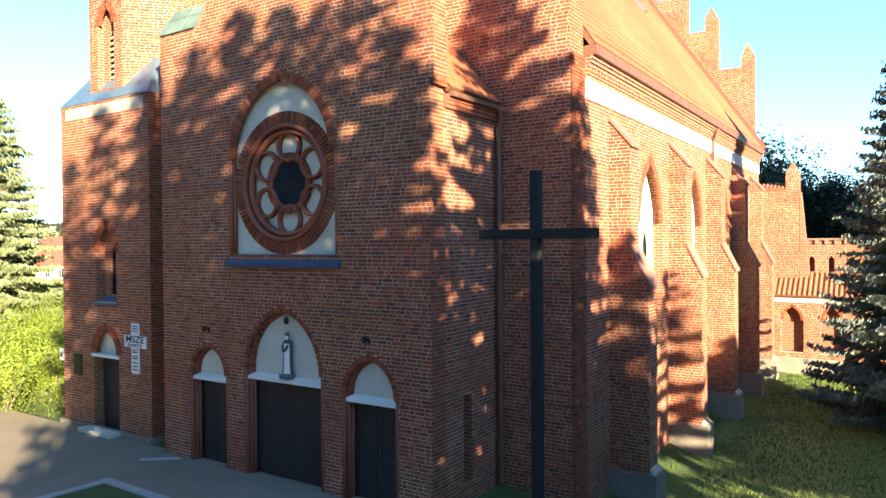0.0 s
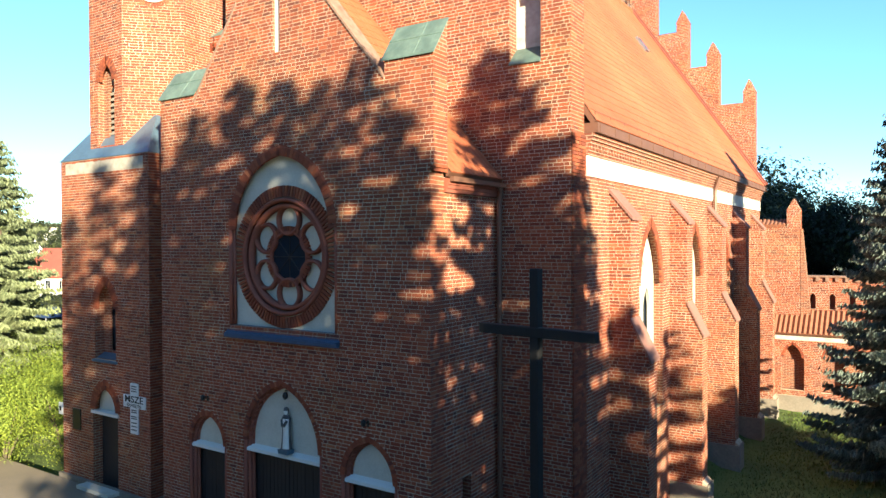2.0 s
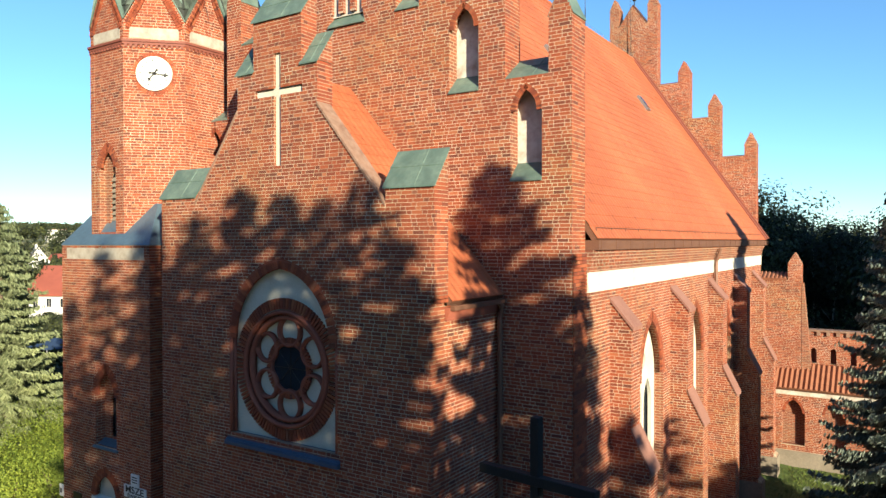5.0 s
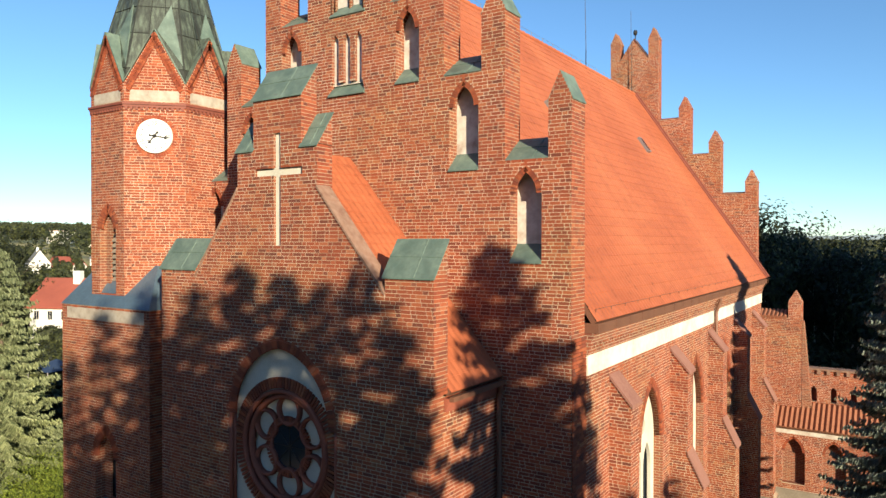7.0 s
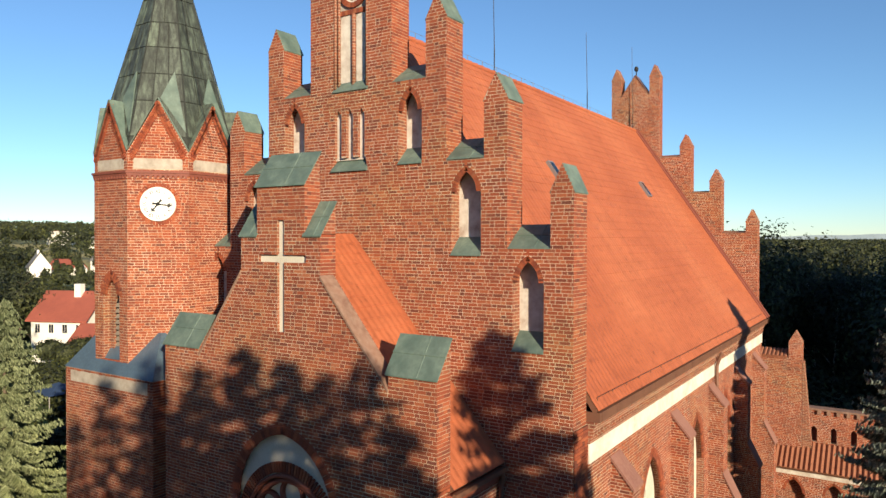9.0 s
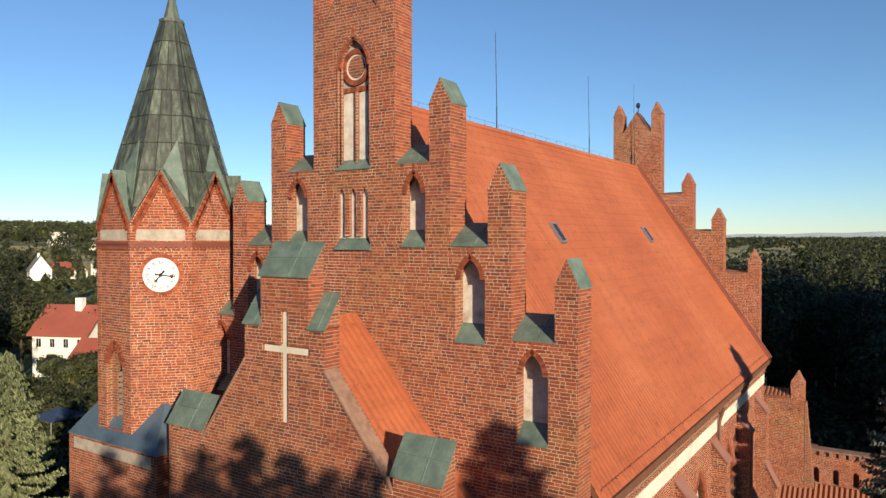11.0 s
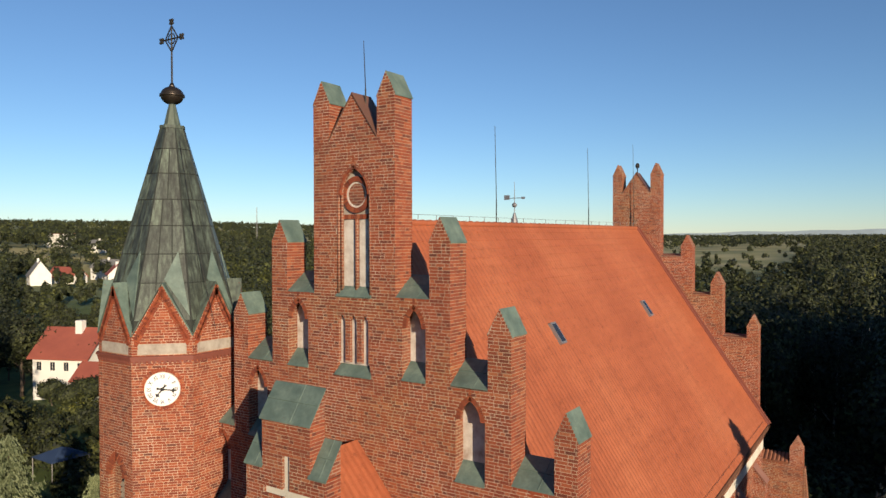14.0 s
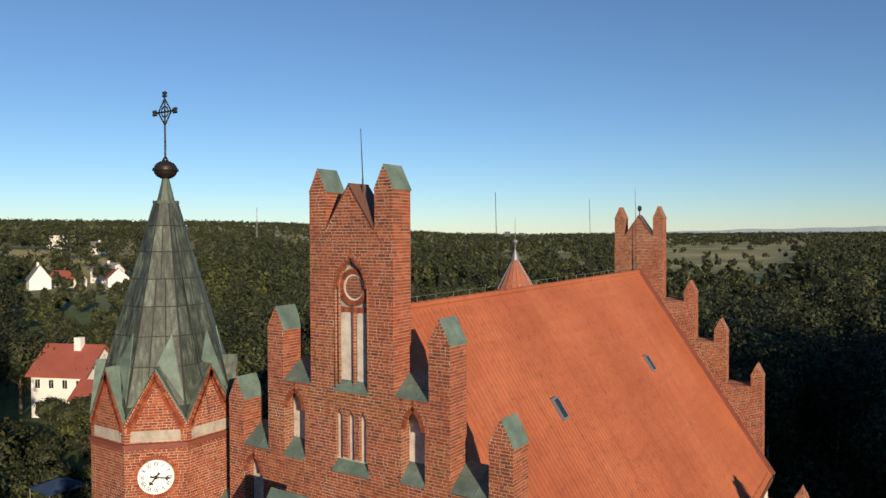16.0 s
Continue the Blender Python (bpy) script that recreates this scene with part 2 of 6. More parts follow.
class Brickwork:
    """Single bricks, gathered as boxes and linked as one mesh."""

    def __init__(self):
        self.v, self.single = [], []

    def add(self, c, u, w, up, n, l, h, proud=PROUD, deep=0.03):
        """A brick centred at c on the wall's face: l along u, h along up."""
        a, b = np.array(u) * (l / 2), np.array(up) * (h / 2)
        f, k = np.array(c) + np.array(n) * proud, np.array(c) - np.array(n) * deep
        e = np.array(u) * 0.0012
        g = np.array(up) * 0.0012
        self.v.append((f - a - b + e + g, f + a - b - e + g, f + a + b - e - g, f - a + b + e - g, k - a - b, k + a - b, k + a + b, k - a + b))

    def lay(self, plane, outline, holes=(), pick=(), jitter=0.0012):
        """Courses of stretchers and headers inside an outline, round its holes."""
        zs = [b for _, b in outline]
        loops = [np.array(l) for l in (outline, *holes)]
        u, n, up = plane.u, plane.n, Vector((0, 0, 1))
        k = int(math.floor(min(zs) / COURSE))
        while k * COURSE < max(zs):
            z = k * COURSE + COURSE / 2
            cuts = []
            for l in loops:
                a, b = l, np.roll(l, -1, axis=0)
                hit = (a[:, 1] > z) != (b[:, 1] > z)
                a, b = a[hit], b[hit]
                cuts += list(a[:, 0] + (z - a[:, 1]) / (b[:, 1] - a[:, 1]) * (b[:, 0] - a[:, 0]))
            cuts.sort()
            for s, e in zip(cuts[::2], cuts[1::2]):
                x = math.floor(s / 0.39) * 0.39 + random.choice((0.0, 0.0975, 0.195, 0.2925)) + random.uniform(-0.03, 0.03) - 0.78
                i = 0
                while x < e:
                    l = 0.26 if i % 2 == 0 else 0.13
                    i += 1
                    p, q = max(x, s), min(x + l - JOINT, e)
                    x += l
                    if q - p < 0.014:
                        continue
                    c = plane.at((p + q) / 2, z, max(-0.0009, random.gauss(0, 1) * jitter * 0.5))
                    if any(a0 < (p + q) / 2 < a1 and b0 < z < b1 for a0, a1, b0, b1 in pick) and len(self.single) < 300:
                        self.single.append((c, plane, round(q - p, 2)))
                    else:
                        self.add(c, u, n, up, n, q - p, COURSE - JOINT + random.gauss(0, 0.002))
            k += 1

    def ring(self, plane, pts, length, out=0.0, pitch=0.085, proud=0.006, deep=0.06):
        """Headers set on end along a line of points, each pointing away from the line's left side."""
        for (a0, b0), (a1, b1) in zip(pts, pts[1:]):
            d = math.hypot(a1 - a0, b1 - b0)
            if d < 1e-6:
                continue
            m = max(1, round(d / pitch))
            tx, tz = (a1 - a0) / d, (b1 - b0) / d
            u = plane.u * tx + Vector((0, 0, tz))
            up = plane.u * tz * 1.0 - Vector((0, 0, tx))
            for i in range(m):
                f = (i + 0.5) / m
                a, b = a0 + (a1 - a0) * f + tz * length / 2, b0 + (b1 - b0) * f - tx * length / 2
                self.add(plane.at(a, b, out), u, None, up, plane.n, d / m - JOINT, length, proud, deep)

    def key(self, plane, x, z, l=0.075, h=0.13, proud=0.006):
        """The brick at an arch's point."""
        self.add(plane.at(x, z), plane.u, None, Vector((0, 0, 1)), plane.n, l, h, proud, 0.06)

    def link_single(self, parent):
        """The bricks that are objects of their own; alike ones share a mesh."""
        shared = {}
        for c, plane, ln in self.single:
            if ln not in shared:
                bm = bmesh.new()
                box(bm, -ln / 2, ln / 2, -PROUD, 0.03, -(COURSE - JOINT) / 2, (COURSE - JOINT) / 2)
                me = bpy.data.meshes.new("brick")
                bm.to_mesh(me)
                bm.free()
                me.materials.append(BRICK_ONE)
                shared[ln] = me
            ob = new("brick", shared[ln])
            ob.matrix_world = Matrix.Translation(c) @ Matrix((plane.u, -plane.n, Vector((0, 0, 1)))).transposed().to_4x4()
            ob.parent = parent

    def link(self, name, parent, mat=None):
        v = np.array(self.v, dtype=np.float32).reshape(-1, 3)
        count = len(self.v)
        quads = np.array([[0, 1, 2, 3], [4, 0, 3, 7], [1, 5, 6, 2], [3, 2, 6, 7], [4, 5, 1, 0]])
        idx = (np.arange(count)[:, None, None] * 8 + quads[None]).reshape(-1)
        me = bpy.data.meshes.new(name)
        me.vertices.add(len(v))
        me.vertices.foreach_set("co", v.ravel())
        me.loops.add(len(idx))
        me.loops.foreach_set("vertex_index", idx.astype(np.int32))
        me.polygons.add(len(idx) // 4)
        me.polygons.foreach_set("loop_start", (np.arange(len(idx) // 4) * 4).astype(np.int32))
        me.update(calc_edges=True)
        me.shade_flat()
        me.materials.append(mat or BRICKS)
        ob = new(name, me)
        ob.parent = parent
        return tagged(ob, kind="stuff")


def empty(name, label, category, at=(0, 0, 0), group="", kind=""):
    ob = new(name)
    ob.location = at
    return tagged(ob, label, category, group, kind)

# ---- church ----
AX = 0.07                       # the nave's axis
GY, SX, EY = 2.74, 6.5, 26.35    # west gable, south wall, east gable
church = empty("church", "red brick gothic revival church with stepped gables and tiled roof", "church")
WEST, PORCH = Plane(0, GY, 1, 0), Plane(0, 0, 1, 0)


def mirrored(half, ax):
    """The outline of a symmetrical gable from its right half (distance from the axis, height), bottom to top."""
    return [(ax + d, z) for d, z in half] + [(ax - d, z) for d, z in reversed(half) if d > 1e-6]


STEPS = ((6.38, 5.83, 15.05, 13.75), (4.75, 4.13, 17.25, 15.9), (3.08, 2.47, 19.42, 17.95), (1.41, 0.83, 23.2, 22.13))
EAST_STEPS = ((6.23, 5.68, 14.93, 14.32), (4.52, 3.92, 17.05, 16.42), (2.99, 2.40, 18.95, 18.42), (1.32, 0.78, 22.85, 21.85))


def gable_half(base, steps, peak):
    half = [(steps[0][0], base)]
    for k, (out, inn, top, low) in enumerate(steps):
        if k:
            half.append((out, steps[k - 1][3]))
        half += [(out, top), ((out + inn) / 2, top + 0.58), (inn, top), (inn, low)]
    return half + [(0.0, peak)]


def cap_slope(parent, x0, x1, y0, y1, z0, z1, name="cap", mat=None, thick=0.035, over=0.05):
    """A sheet-metal cover that rises from the front edge to the back, on a wedge of masonry."""
    bm = bmesh.new()
    prism(bm, [(x0, y0, z0 - 0.02), (x1, y0, z0 - 0.02), (x1, y1, z0 - 0.02), (x0, y1, z0 - 0.02)],
          [(x0, y0, z0), (x1, y0, z0), (x1, y1, z1), (x0, y1, z1)], 1)
    s = (z1 - z0) / (y1 - y0)
    f = y0 - over
    prism(bm, [(x0 - over, f, z0 - over * s + 0.004), (x1 + over, f, z0 - over * s + 0.004), (x1 + over, y1, z1 + 0.004), (x0 - over, y1, z1 + 0.004)],
          [(x0 - over, f, z0 - over * s + thick), (x1 + over, f, z0 - over * s + thick), (x1 + over, y1, z1 + thick), (x0 - over, y1, z1 + thick)])
    ya, za = f + (y1 - f) * 0.52, z0 - over * s + thick + (z1 - z0 + over * s) * 0.52
    prism(bm, [(x0 - over, ya, za), (x1 + over, ya, za), (x1 + over, ya + 0.03, za + 0.03 * s), (x0 - over, ya + 0.03, za + 0.03 * s)],
          [(x0 - over, ya - 0.006, za + 0.016), (x1 + over, ya - 0.006, za + 0.016), (x1 + over, ya + 0.024, za + 0.03 * s + 0.016), (x0 - over, ya + 0.024, za + 0.03 * s + 0.016)])
    x = x0 + (x1 - x0) * 0.62
    prism(bm, [(x - 0.010, f, z0 - over * s + thick), (x + 0.010, f, z0 - over * s + thick), (x + 0.010, y1, z1 + thick), (x - 0.010, y1, z1 + thick)],
          [(x - 0.006, f, z0 - over * s + thick + 0.014), (x + 0.006, f, z0 - over * s + thick + 0.014), (x + 0.006, y1, z1 + thick + 0.014), (x - 0.006, y1, z1 + thick + 0.014)])
    return part(name, fix_normals(bm), [mat or COPPER, REVEAL], parent, "" if mat else "green patinated copper cap")


def cap_saddle(parent, x0, x1, y0, y1, z, rise, name="pinnacle_cap", mat=None):
    """A small gabled copper roof with its ridge from front to back."""
    bm = bmesh.new()
    xm, t, o = (x0 + x1) / 2, 0.026, 0.025
    y0 += 0.03
    for a, s in ((x0, -1), (x1, 1)):
        e = a + s * o
        ze = z - o * rise / (xm - x0)
        prism(bm, [(e, y0 - o, ze), (xm, y0 - o, z + rise), (xm, y1 + o, z + rise), (e, y1 + o, ze)],
              [(e, y0 - o, ze + t), (xm, y0 - o, z + rise + t), (xm, y1 + o, z + rise + t), (e, y1 + o, ze + t)])
    return part(name, fix_normals(bm), mat or COPPER, parent, "" if mat else "small green copper saddle roof")


def lancet_sill(parent, x0, x1, y, z0, rise, deep):
    bm = bmesh.new()
    prism(bm, [(x0, y - 0.05, z0 - 0.03), (x1, y - 0.05, z0 - 0.03), (x1, y + deep, z0 - 0.03), (x0, y + deep, z0 - 0.03)],
          [(x0, y - 0.05, z0), (x1, y - 0.05, z0), (x1, y + deep, z0 + rise), (x0, y + deep, z0 + rise)])
    part("sill", fix_normals(bm), COPPER, parent, "sloping green copper sill")


def arch_of(x0, x1, spring, apex, off=0.0, n=14):
    """The line of a pointed arch from the right spring to the left one, moved outwards."""
    return [p for p in pointed(x0 - off, x1 + off, spring, spring, apex + off, n)[2:]]


def stepped_gable(y, thick, base, front, bricks, steps, ax, peak):
    plane = Plane(0, y, 1, 0)
    holes = []
    if front:
        for k, (x0, x1, z0, ap) in enumerate(NICHES):
            holes.append(pointed(x0, x1, z0, ap - 0.62, ap))
        holes.append(pointed(-0.50, 0.70, 17.95, 20.65, 21.5))
        slit = [(AX - 0.62, 15.82), (AX + 0.62, 15.82), (AX + 0.55, 16.16)]
        for x in (AX + 0.40, AX, AX - 0.40):
            slit += [(x + 0.115, 16.16), (x + 0.115, 17.28), (x, 17.47), (x - 0.115, 17.28), (x - 0.115, 16.16)]
        holes.append(slit + [(AX - 0.55, 16.16)])
    bm = bmesh.new()
    outline = mirrored(gable_half(base, steps, peak), ax)
    slab(bm, plane, outline, holes, 0.0, thick)
    wall = part("gable_wall", bm, [MORTAR, REVEAL], church)
    if bricks:
        w = Brickwork()
        w.lay(plane, outline, holes)
        if front:
            for h in NICHES:
                w.ring(plane, arch_of(h[0], h[1], h[3] - 0.62, h[3]), -0.13, proud=0.003)
                w.key(plane, (h[0] + h[1]) / 2, h[3] + 0.075, proud=0.004)
            w.ring(plane, arch_of(-0.50, 0.70, 20.65, 21.5), -0.13)
            w.key(plane, 0.10, 21.58, proud=0.004)
        low = 9.8
        for out, inn, top, step in steps:
            w.lay(Plane(ax + out, y, 0, 1), [(0, low), (thick, low), (thick, top), (0, top)])
            w.lay(Plane(ax - inn, y, 0, 1), [(0, step), (thick, step), (thick, top), (0, top)])
            low = step
        w.link("brickwork", wall)
    for out, inn, top, low in steps:
        for s in (-1, 1):
            a, b = sorted((ax + s * out, ax + s * inn))
            cap_saddle(wall, a, b, y, y + thick, top, 0.58, mat=None if front else REVEAL)
    outs = [s[0] for s in steps]
    for (out, inn, top, low), nxt in zip(steps, outs[1:]):
        for s in (-1, 1):
            a, b = sorted((ax + s * inn, ax + s * nxt))
            cap_slope(wall, a, b, y, y + thick, low, low + (0.55 if front else 0.12), over=0.0, mat=None if front else REVEAL)
    return wall


NICHES = [(4.96, 5.74, 11.45, 13.62), (3.30, 4.12, 13.62, 15.74), (1.70, 2.42, 15.9, 17.84), (-2.36, -1.58, 15.9, 17.84), (-4.05, -3.24, 13.62, 15.74), (-5.65, -4.87, 11.45, 13.62)]
west = stepped_gable(GY, 0.75, -0.9, True, True, STEPS, AX, 23.32)
for x0, x1, z0, ap in NICHES:
    bm = bmesh.new()
    slab(bm, WEST, pointed(x0 - 0.03, x1 + 0.03, z0, ap - 0.62, ap + 0.03), (), -0.36, 0.06, 0, 0)
    part("niche_panel", bm, OLD_PLASTER, west, "weathered pale plaster panel")
    lancet_sill(west, x0, x1, GY, z0, 0.42, 0.36)
# the tall centre niche: stepped jambs, roundel, pair of blind lancets, slits
bm = bmesh.new()
slab(bm, WEST, pointed(-0.54, 0.74, 17.95, 20.65, 21.54), (), -0.17, 0.05, 0, 0)
part("niche_panel", bm, FRIEZE, west, "grey plaster ground of the tall niche")
bm = bmesh.new()
for x in (-0.18, 0.38):
    slab(bm, WEST, pointed(x - 0.20, x + 0.20, 18.05, 19.86, 20.0, 5), (), -0.158, 0.02, 0, 0)
part("niche_panel", bm, OLD_PLASTER, west, "flaking pale plaster in blind lancets")
bm = bmesh.new()
tube(bm, WEST.at(0.10, 18.05, -0.14), WEST.at(0.10, 20.0, -0.14), 0.062, 0.062, 10)
part("colonnette", bm, REVEAL, west, "slender brick shaft between the blind lancets", True)
w = Brickwork()
for k in range(44):
    a = 2 * math.pi * k / 44
    c = WEST.at(0.10 + 0.42 * math.cos(a), 20.66 + 0.42 * math.sin(a), -0.15)
    w.add(c, WEST.u * -math.sin(a) + Vector((0, 0, math.cos(a))), None, WEST.u * math.cos(a) + Vector((0, 0, math.sin(a))), WEST.n, 0.05, 0.14, 0.05, 0.02)
for k in range(12):
    w.add(WEST.at(-0.46 + 0.102 * k, 20.07, -0.15), WEST.u, None, Vector((0, 0, 1)), WEST.n, 0.09, 0.13, 0.03, 0.02)
w.link("roundel_ring", west)
bm = bmesh.new()
slab(bm, WEST, circle(0.10, 20.66, 0.35), [circle(0.10, 20.66, 0.30)], -0.135, 0.04, 0, 0)
part("roundel_rim", bm, OLD_PLASTER, west, "pale mortar rim of the roundel")
bm = bmesh.new()
slab(bm, WEST, circle(0.10, 20.66, 0.305), (), -0.145, 0.03, 0, 0)
part("roundel", bm, REVEAL, west)
bm = bmesh.new()
for inset, o, r in ((0.045, -0.03, 0.045), (0.115, -0.10, 0.045)):
    pts = pointed(-0.50 + inset, 0.70 - inset, 18.0, 20.65, 21.5 - inset, 12)[1:] + [(-0.50 + inset, 18.0)]
    for (xa, za), (xb, zb) in zip(pts, pts[1:]):
        tube(bm, WEST.at(xa, za, o), WEST.at(xb, zb, o), r, r, 7)
part("moulding", bm, REVEAL, west, "rounded brick jamb of the tall niche", True)
bm = bmesh.new()
slab(bm, WEST, [(AX - 0.62, 16.1), (AX + 0.62, 16.1), (AX + 0.62, 17.6), (AX - 0.62, 17.6)], (), -0.10, 0.05, 0, 0)
part("niche_panel", bm, OLD_PLASTER, west, "weathered pale plaster panel")
lancet_sill(west, -0.50, 0.70, GY, 17.95, 0.26, 0.165)
lancet_sill(west, AX - 0.62, AX + 0.62, GY - 0.02, 15.82, 0.36, 0.25)
EAX = AX - 0.02
east = stepped_gable(EY, 0.6, -0.9, False, True, EAST_STEPS, EAX, 22.95)

# nave walls, eaves and roof
BUTT = (4.95, 10.2, 15.1, 19.7, 23.8)
WINDOWS = ((7.27, 9.45), (12.4, 14.48), (17.1, 19.05), (21.2, 23.0))
SOUTH = Plane(SX, 0, 0, 1)
EAVE = 8.9
bm = bmesh.new()
wh = [pointed(a, b, 2.6, 6.2, 7.98) for a, b in WINDOWS]
so = [(GY + 0.752, -1.2), (EY - 0.002, -1.2), (EY - 0.002, EAVE), (GY + 0.752, EAVE)]
slab(bm, SOUTH, so, wh, 0, 0.7)
south = part("nave_wall", bm, [MORTAR, REVEAL], church)
w = Brickwork()
w.lay(SOUTH, so, wh)
w.lay(SOUTH, [(GY, -1.0), (GY + 0.75, -1.0), (GY + 0.75, 9.8), (GY, 9.8)])
for a, b in WINDOWS:
    w.ring(SOUTH, arch_of(a, b, 6.2, 7.98, 0.0), -0.13)
    w.ring(SOUTH, arch_of(a, b, 6.2, 7.98, 0.135), -0.13)
w.link("brickwork", south)
bm = bmesh.new()
slab(bm, Plane(-6.36, EY, 0, -1), [(0, -1.2), (EY - GY - 0.755, -1.2), (EY - GY - 0.755, 10.0), (0, 10.0)], (), 0, 0.7)
part("nave_wall", bm, [REVEAL, REVEAL], church)
bm = bmesh.new()
box(bm, SX - 0.5, SX + 0.03, GY + 0.755, EY - 0.004, EAVE + 0.002, 9.36)
part("cornice_band", bm, BAND, church, "broad limewashed cornice band")
bm = bmesh.new()
box(bm, SX - 0.5, SX + 0.04, GY + 0.755, EY - 0.004, 9.362, 9.45)
box(bm, SX - 0.5, SX + 0.10, GY + 0.755, EY - 0.004, 9.62, 9.70)
box(bm, SX - 0.5, SX + 0.06, GY + 0.755, EY - 0.004, 9.45, 9.62)
box(bm, SX - 0.5, SX + 0.14, GY + 0.755, EY - 0.004, 9.70, 9.78)
box(bm, SX - 0.5, SX + 0.175, GY + 0.755, EY - 0.004, 9.782, 9.862)
for i in range(int((EY - GY - 0.8) / 0.2)):
    y = GY + 0.8 + 0.2 * i
    box(bm, SX + 0.06, SX + 0.095, y, y + 0.1, 9.50, 9.62)
part("corbel_table", bm, REVEAL, church, "corbelled brick cornice with dentils")
bm = bmesh.new()
box(bm, SX - 0.3, SX + 0.27, GY + 0.762, EY - 0.004, 9.866, 10.085)
for i in range(24):
    box(bm, SX + 0.268, SX + 0.278, GY + 0.9 + i, GY + 0.93 + i, 9.87, 10.095)
part("eaves_board", bm, BROWN_TIN, church, "brown boxed gutter along the eaves")


def tiled(name, parent, eave, along, length, ridge, label, cw=0.22, ch=0.34, thick=0.12, mat=None, relief=0.013):
    """A tiled roof slope: rolling pantiles in stepped courses over a solid deck."""
    eave, ridge, along = Vector(eave), Vector(ridge), Vector(along).normalized()
    up = ridge - eave
    sl = up.length
    up.normalize()
    n = along.cross(up).normalized()
    if n.z < 0:
        n = -n
    bm = bmesh.new()
    prism(bm, [eave - n * thick, eave - n * thick + along * length, ridge - n * thick + along * length, ridge - n * thick],
          [eave, eave + along * length, ridge + along * length, ridge])
    deck = part(name, fix_normals(bm), BROWN_TIN, parent, label)
    rows, cols, sub = max(1, round(sl / ch)), max(1, round(length / cw)), 4
    verts, faces = [], []
    wave = [0.0, 0.6 * relief, relief, 0.4 * relief]
    for r in range(rows):
        s0, s1 = sl * r / rows, sl * (r + 1) / rows + 0.02
        base = len(verts)
        m = cols * sub + 1
        for s, lift in ((s0, 0.0), (s0, 0.024), (s1, 0.014)):
            wob = 0.004 * random.random()
            for c in range(m):
                p = eave + up * s + along * (length * c / (m - 1)) + n * (lift + (wave[c % sub] if lift else 0.0) + wob)
                verts.append(p)
        for k in range(2):
            for c in range(m - 1):
                a = base + k * m + c
                faces.append((a, a + 1, a + 1 + m, a + m))
    me = bpy.data.meshes.new("roof_tiles")
    me.from_pydata(verts, [], faces)
    me.materials.append(mat or ROOF_TILE)
    ob = new("roof_tiles", me)
    ob.parent = deck
    tagged(ob, kind="stuff")
    return deck


RIDGE = 19.94
bm = bmesh.new()
for s in (-1, 1):
    prism(bm, [(AX + s * 6.3, GY + 0.76, 9.0), (AX + s * 6.3, GY + 0.76, 10.3), (AX + s * 5.2, GY + 0.76, 12.0), (AX + s * 5.2, GY + 0.76, 9.0)],
          [(AX + s * 6.3, EY - 0.01, 9.0), (AX + s * 6.3, EY - 0.01, 10.3), (AX + s * 5.2, EY - 0.01, 12.0), (AX + s * 5.2, EY - 0.01, 9.0)])
part("wall_head", fix_normals(bm), BROWN_TIN, church)
tiled("roof", church, (6.72, GY + 0.76, 10.12), (0, 1, 0), EY - GY - 0.77, (AX, GY + 0.76, RIDGE), "steep slope of orange-red clay roof tiles")
tiled("roof", church, (-6.58, EY - 0.01, 10.12), (0, -1, 0), EY - GY - 0.77, (AX, EY - 0.01, RIDGE), "steep slope of orange-red clay roof tiles")
bm = bmesh.new()
for i in range(58):
    y = GY + 0.8 + 0.41 * i
    tube(bm, (AX, y, RIDGE - 0.03), (AX, y + 0.43, RIDGE - 0.01), 0.11, 0.125, 8)
part("ridge_tiles", bm, ROOF_TILE, church, "row of half-round ridge tiles")


def buttress(y, w=0.66, top=8.62, bricks=True):
    bm = bmesh.new()
    x0, x1, x2 = SX + 0.001, 7.03, 7.46
    side = [(x0, -1.2), (x2 + 0.12, -1.2), (x2 + 0.12, 0.15), (x2, 0.25), (x2, 4.65), (x1, 5.5), (x1, 8.0), (x0, top)]
    lo, hi = [(a, y, b) for a, b in side], [(a, y + w, b) for a, b in side]
    prism(bm, lo, hi)
    ob = part("buttress", fix_normals(bm), [MORTAR], church)
    for (ax, az), (bx, bz) in (((x1, 8.0), (x0, top)), ((x2, 4.65), (x1, 5.5))):
        bm = bmesh.new()
        sl = (bz - az) / (ax - bx)
        o = 0.06
        prism(bm, [(ax + o, y - 0.03, az - o * sl), (bx, y - 0.03, bz), (bx, y + w + 0.03, bz), (ax + o, y + w + 0.03, az - o * sl)],
              [(ax + o, y - 0.03, az - o * sl + 0.09), (bx, y - 0.03, bz + 0.09), (bx, y + w + 0.03, bz + 0.09), (ax + o, y + w + 0.03, az - o * sl + 0.09)])
        part("buttress_cap", fix_normals(bm), CAP_TILE, ob, "sloping weathered pinkish cap")
    bm = bmesh.new()
    box(bm, SX + 0.01, x2 + 0.17, y - 0.05, y + w + 0.05, -1.2, 0.12)
    part("plinth", bm, STONE, ob, "rough fieldstone plinth")
    wk = Brickwork()
    wk.lay(Plane(0, y, 1, 0), [(x0, 0.12), (x2, 0.12), (x2, 4.65), (x1, 5.5), (x1, 8.0), (x0, top)])
    wk.lay(Plane(x1, y, 0, 1), [(0, 5.5), (w, 5.5), (w, 8.0), (0, 8.0)])
    wk.lay(Plane(x2, y, 0, 1), [(0, 0.15), (w, 0.15), (w, 4.65), (0, 4.65)])
    wk.link("brickwork", ob)
    return ob


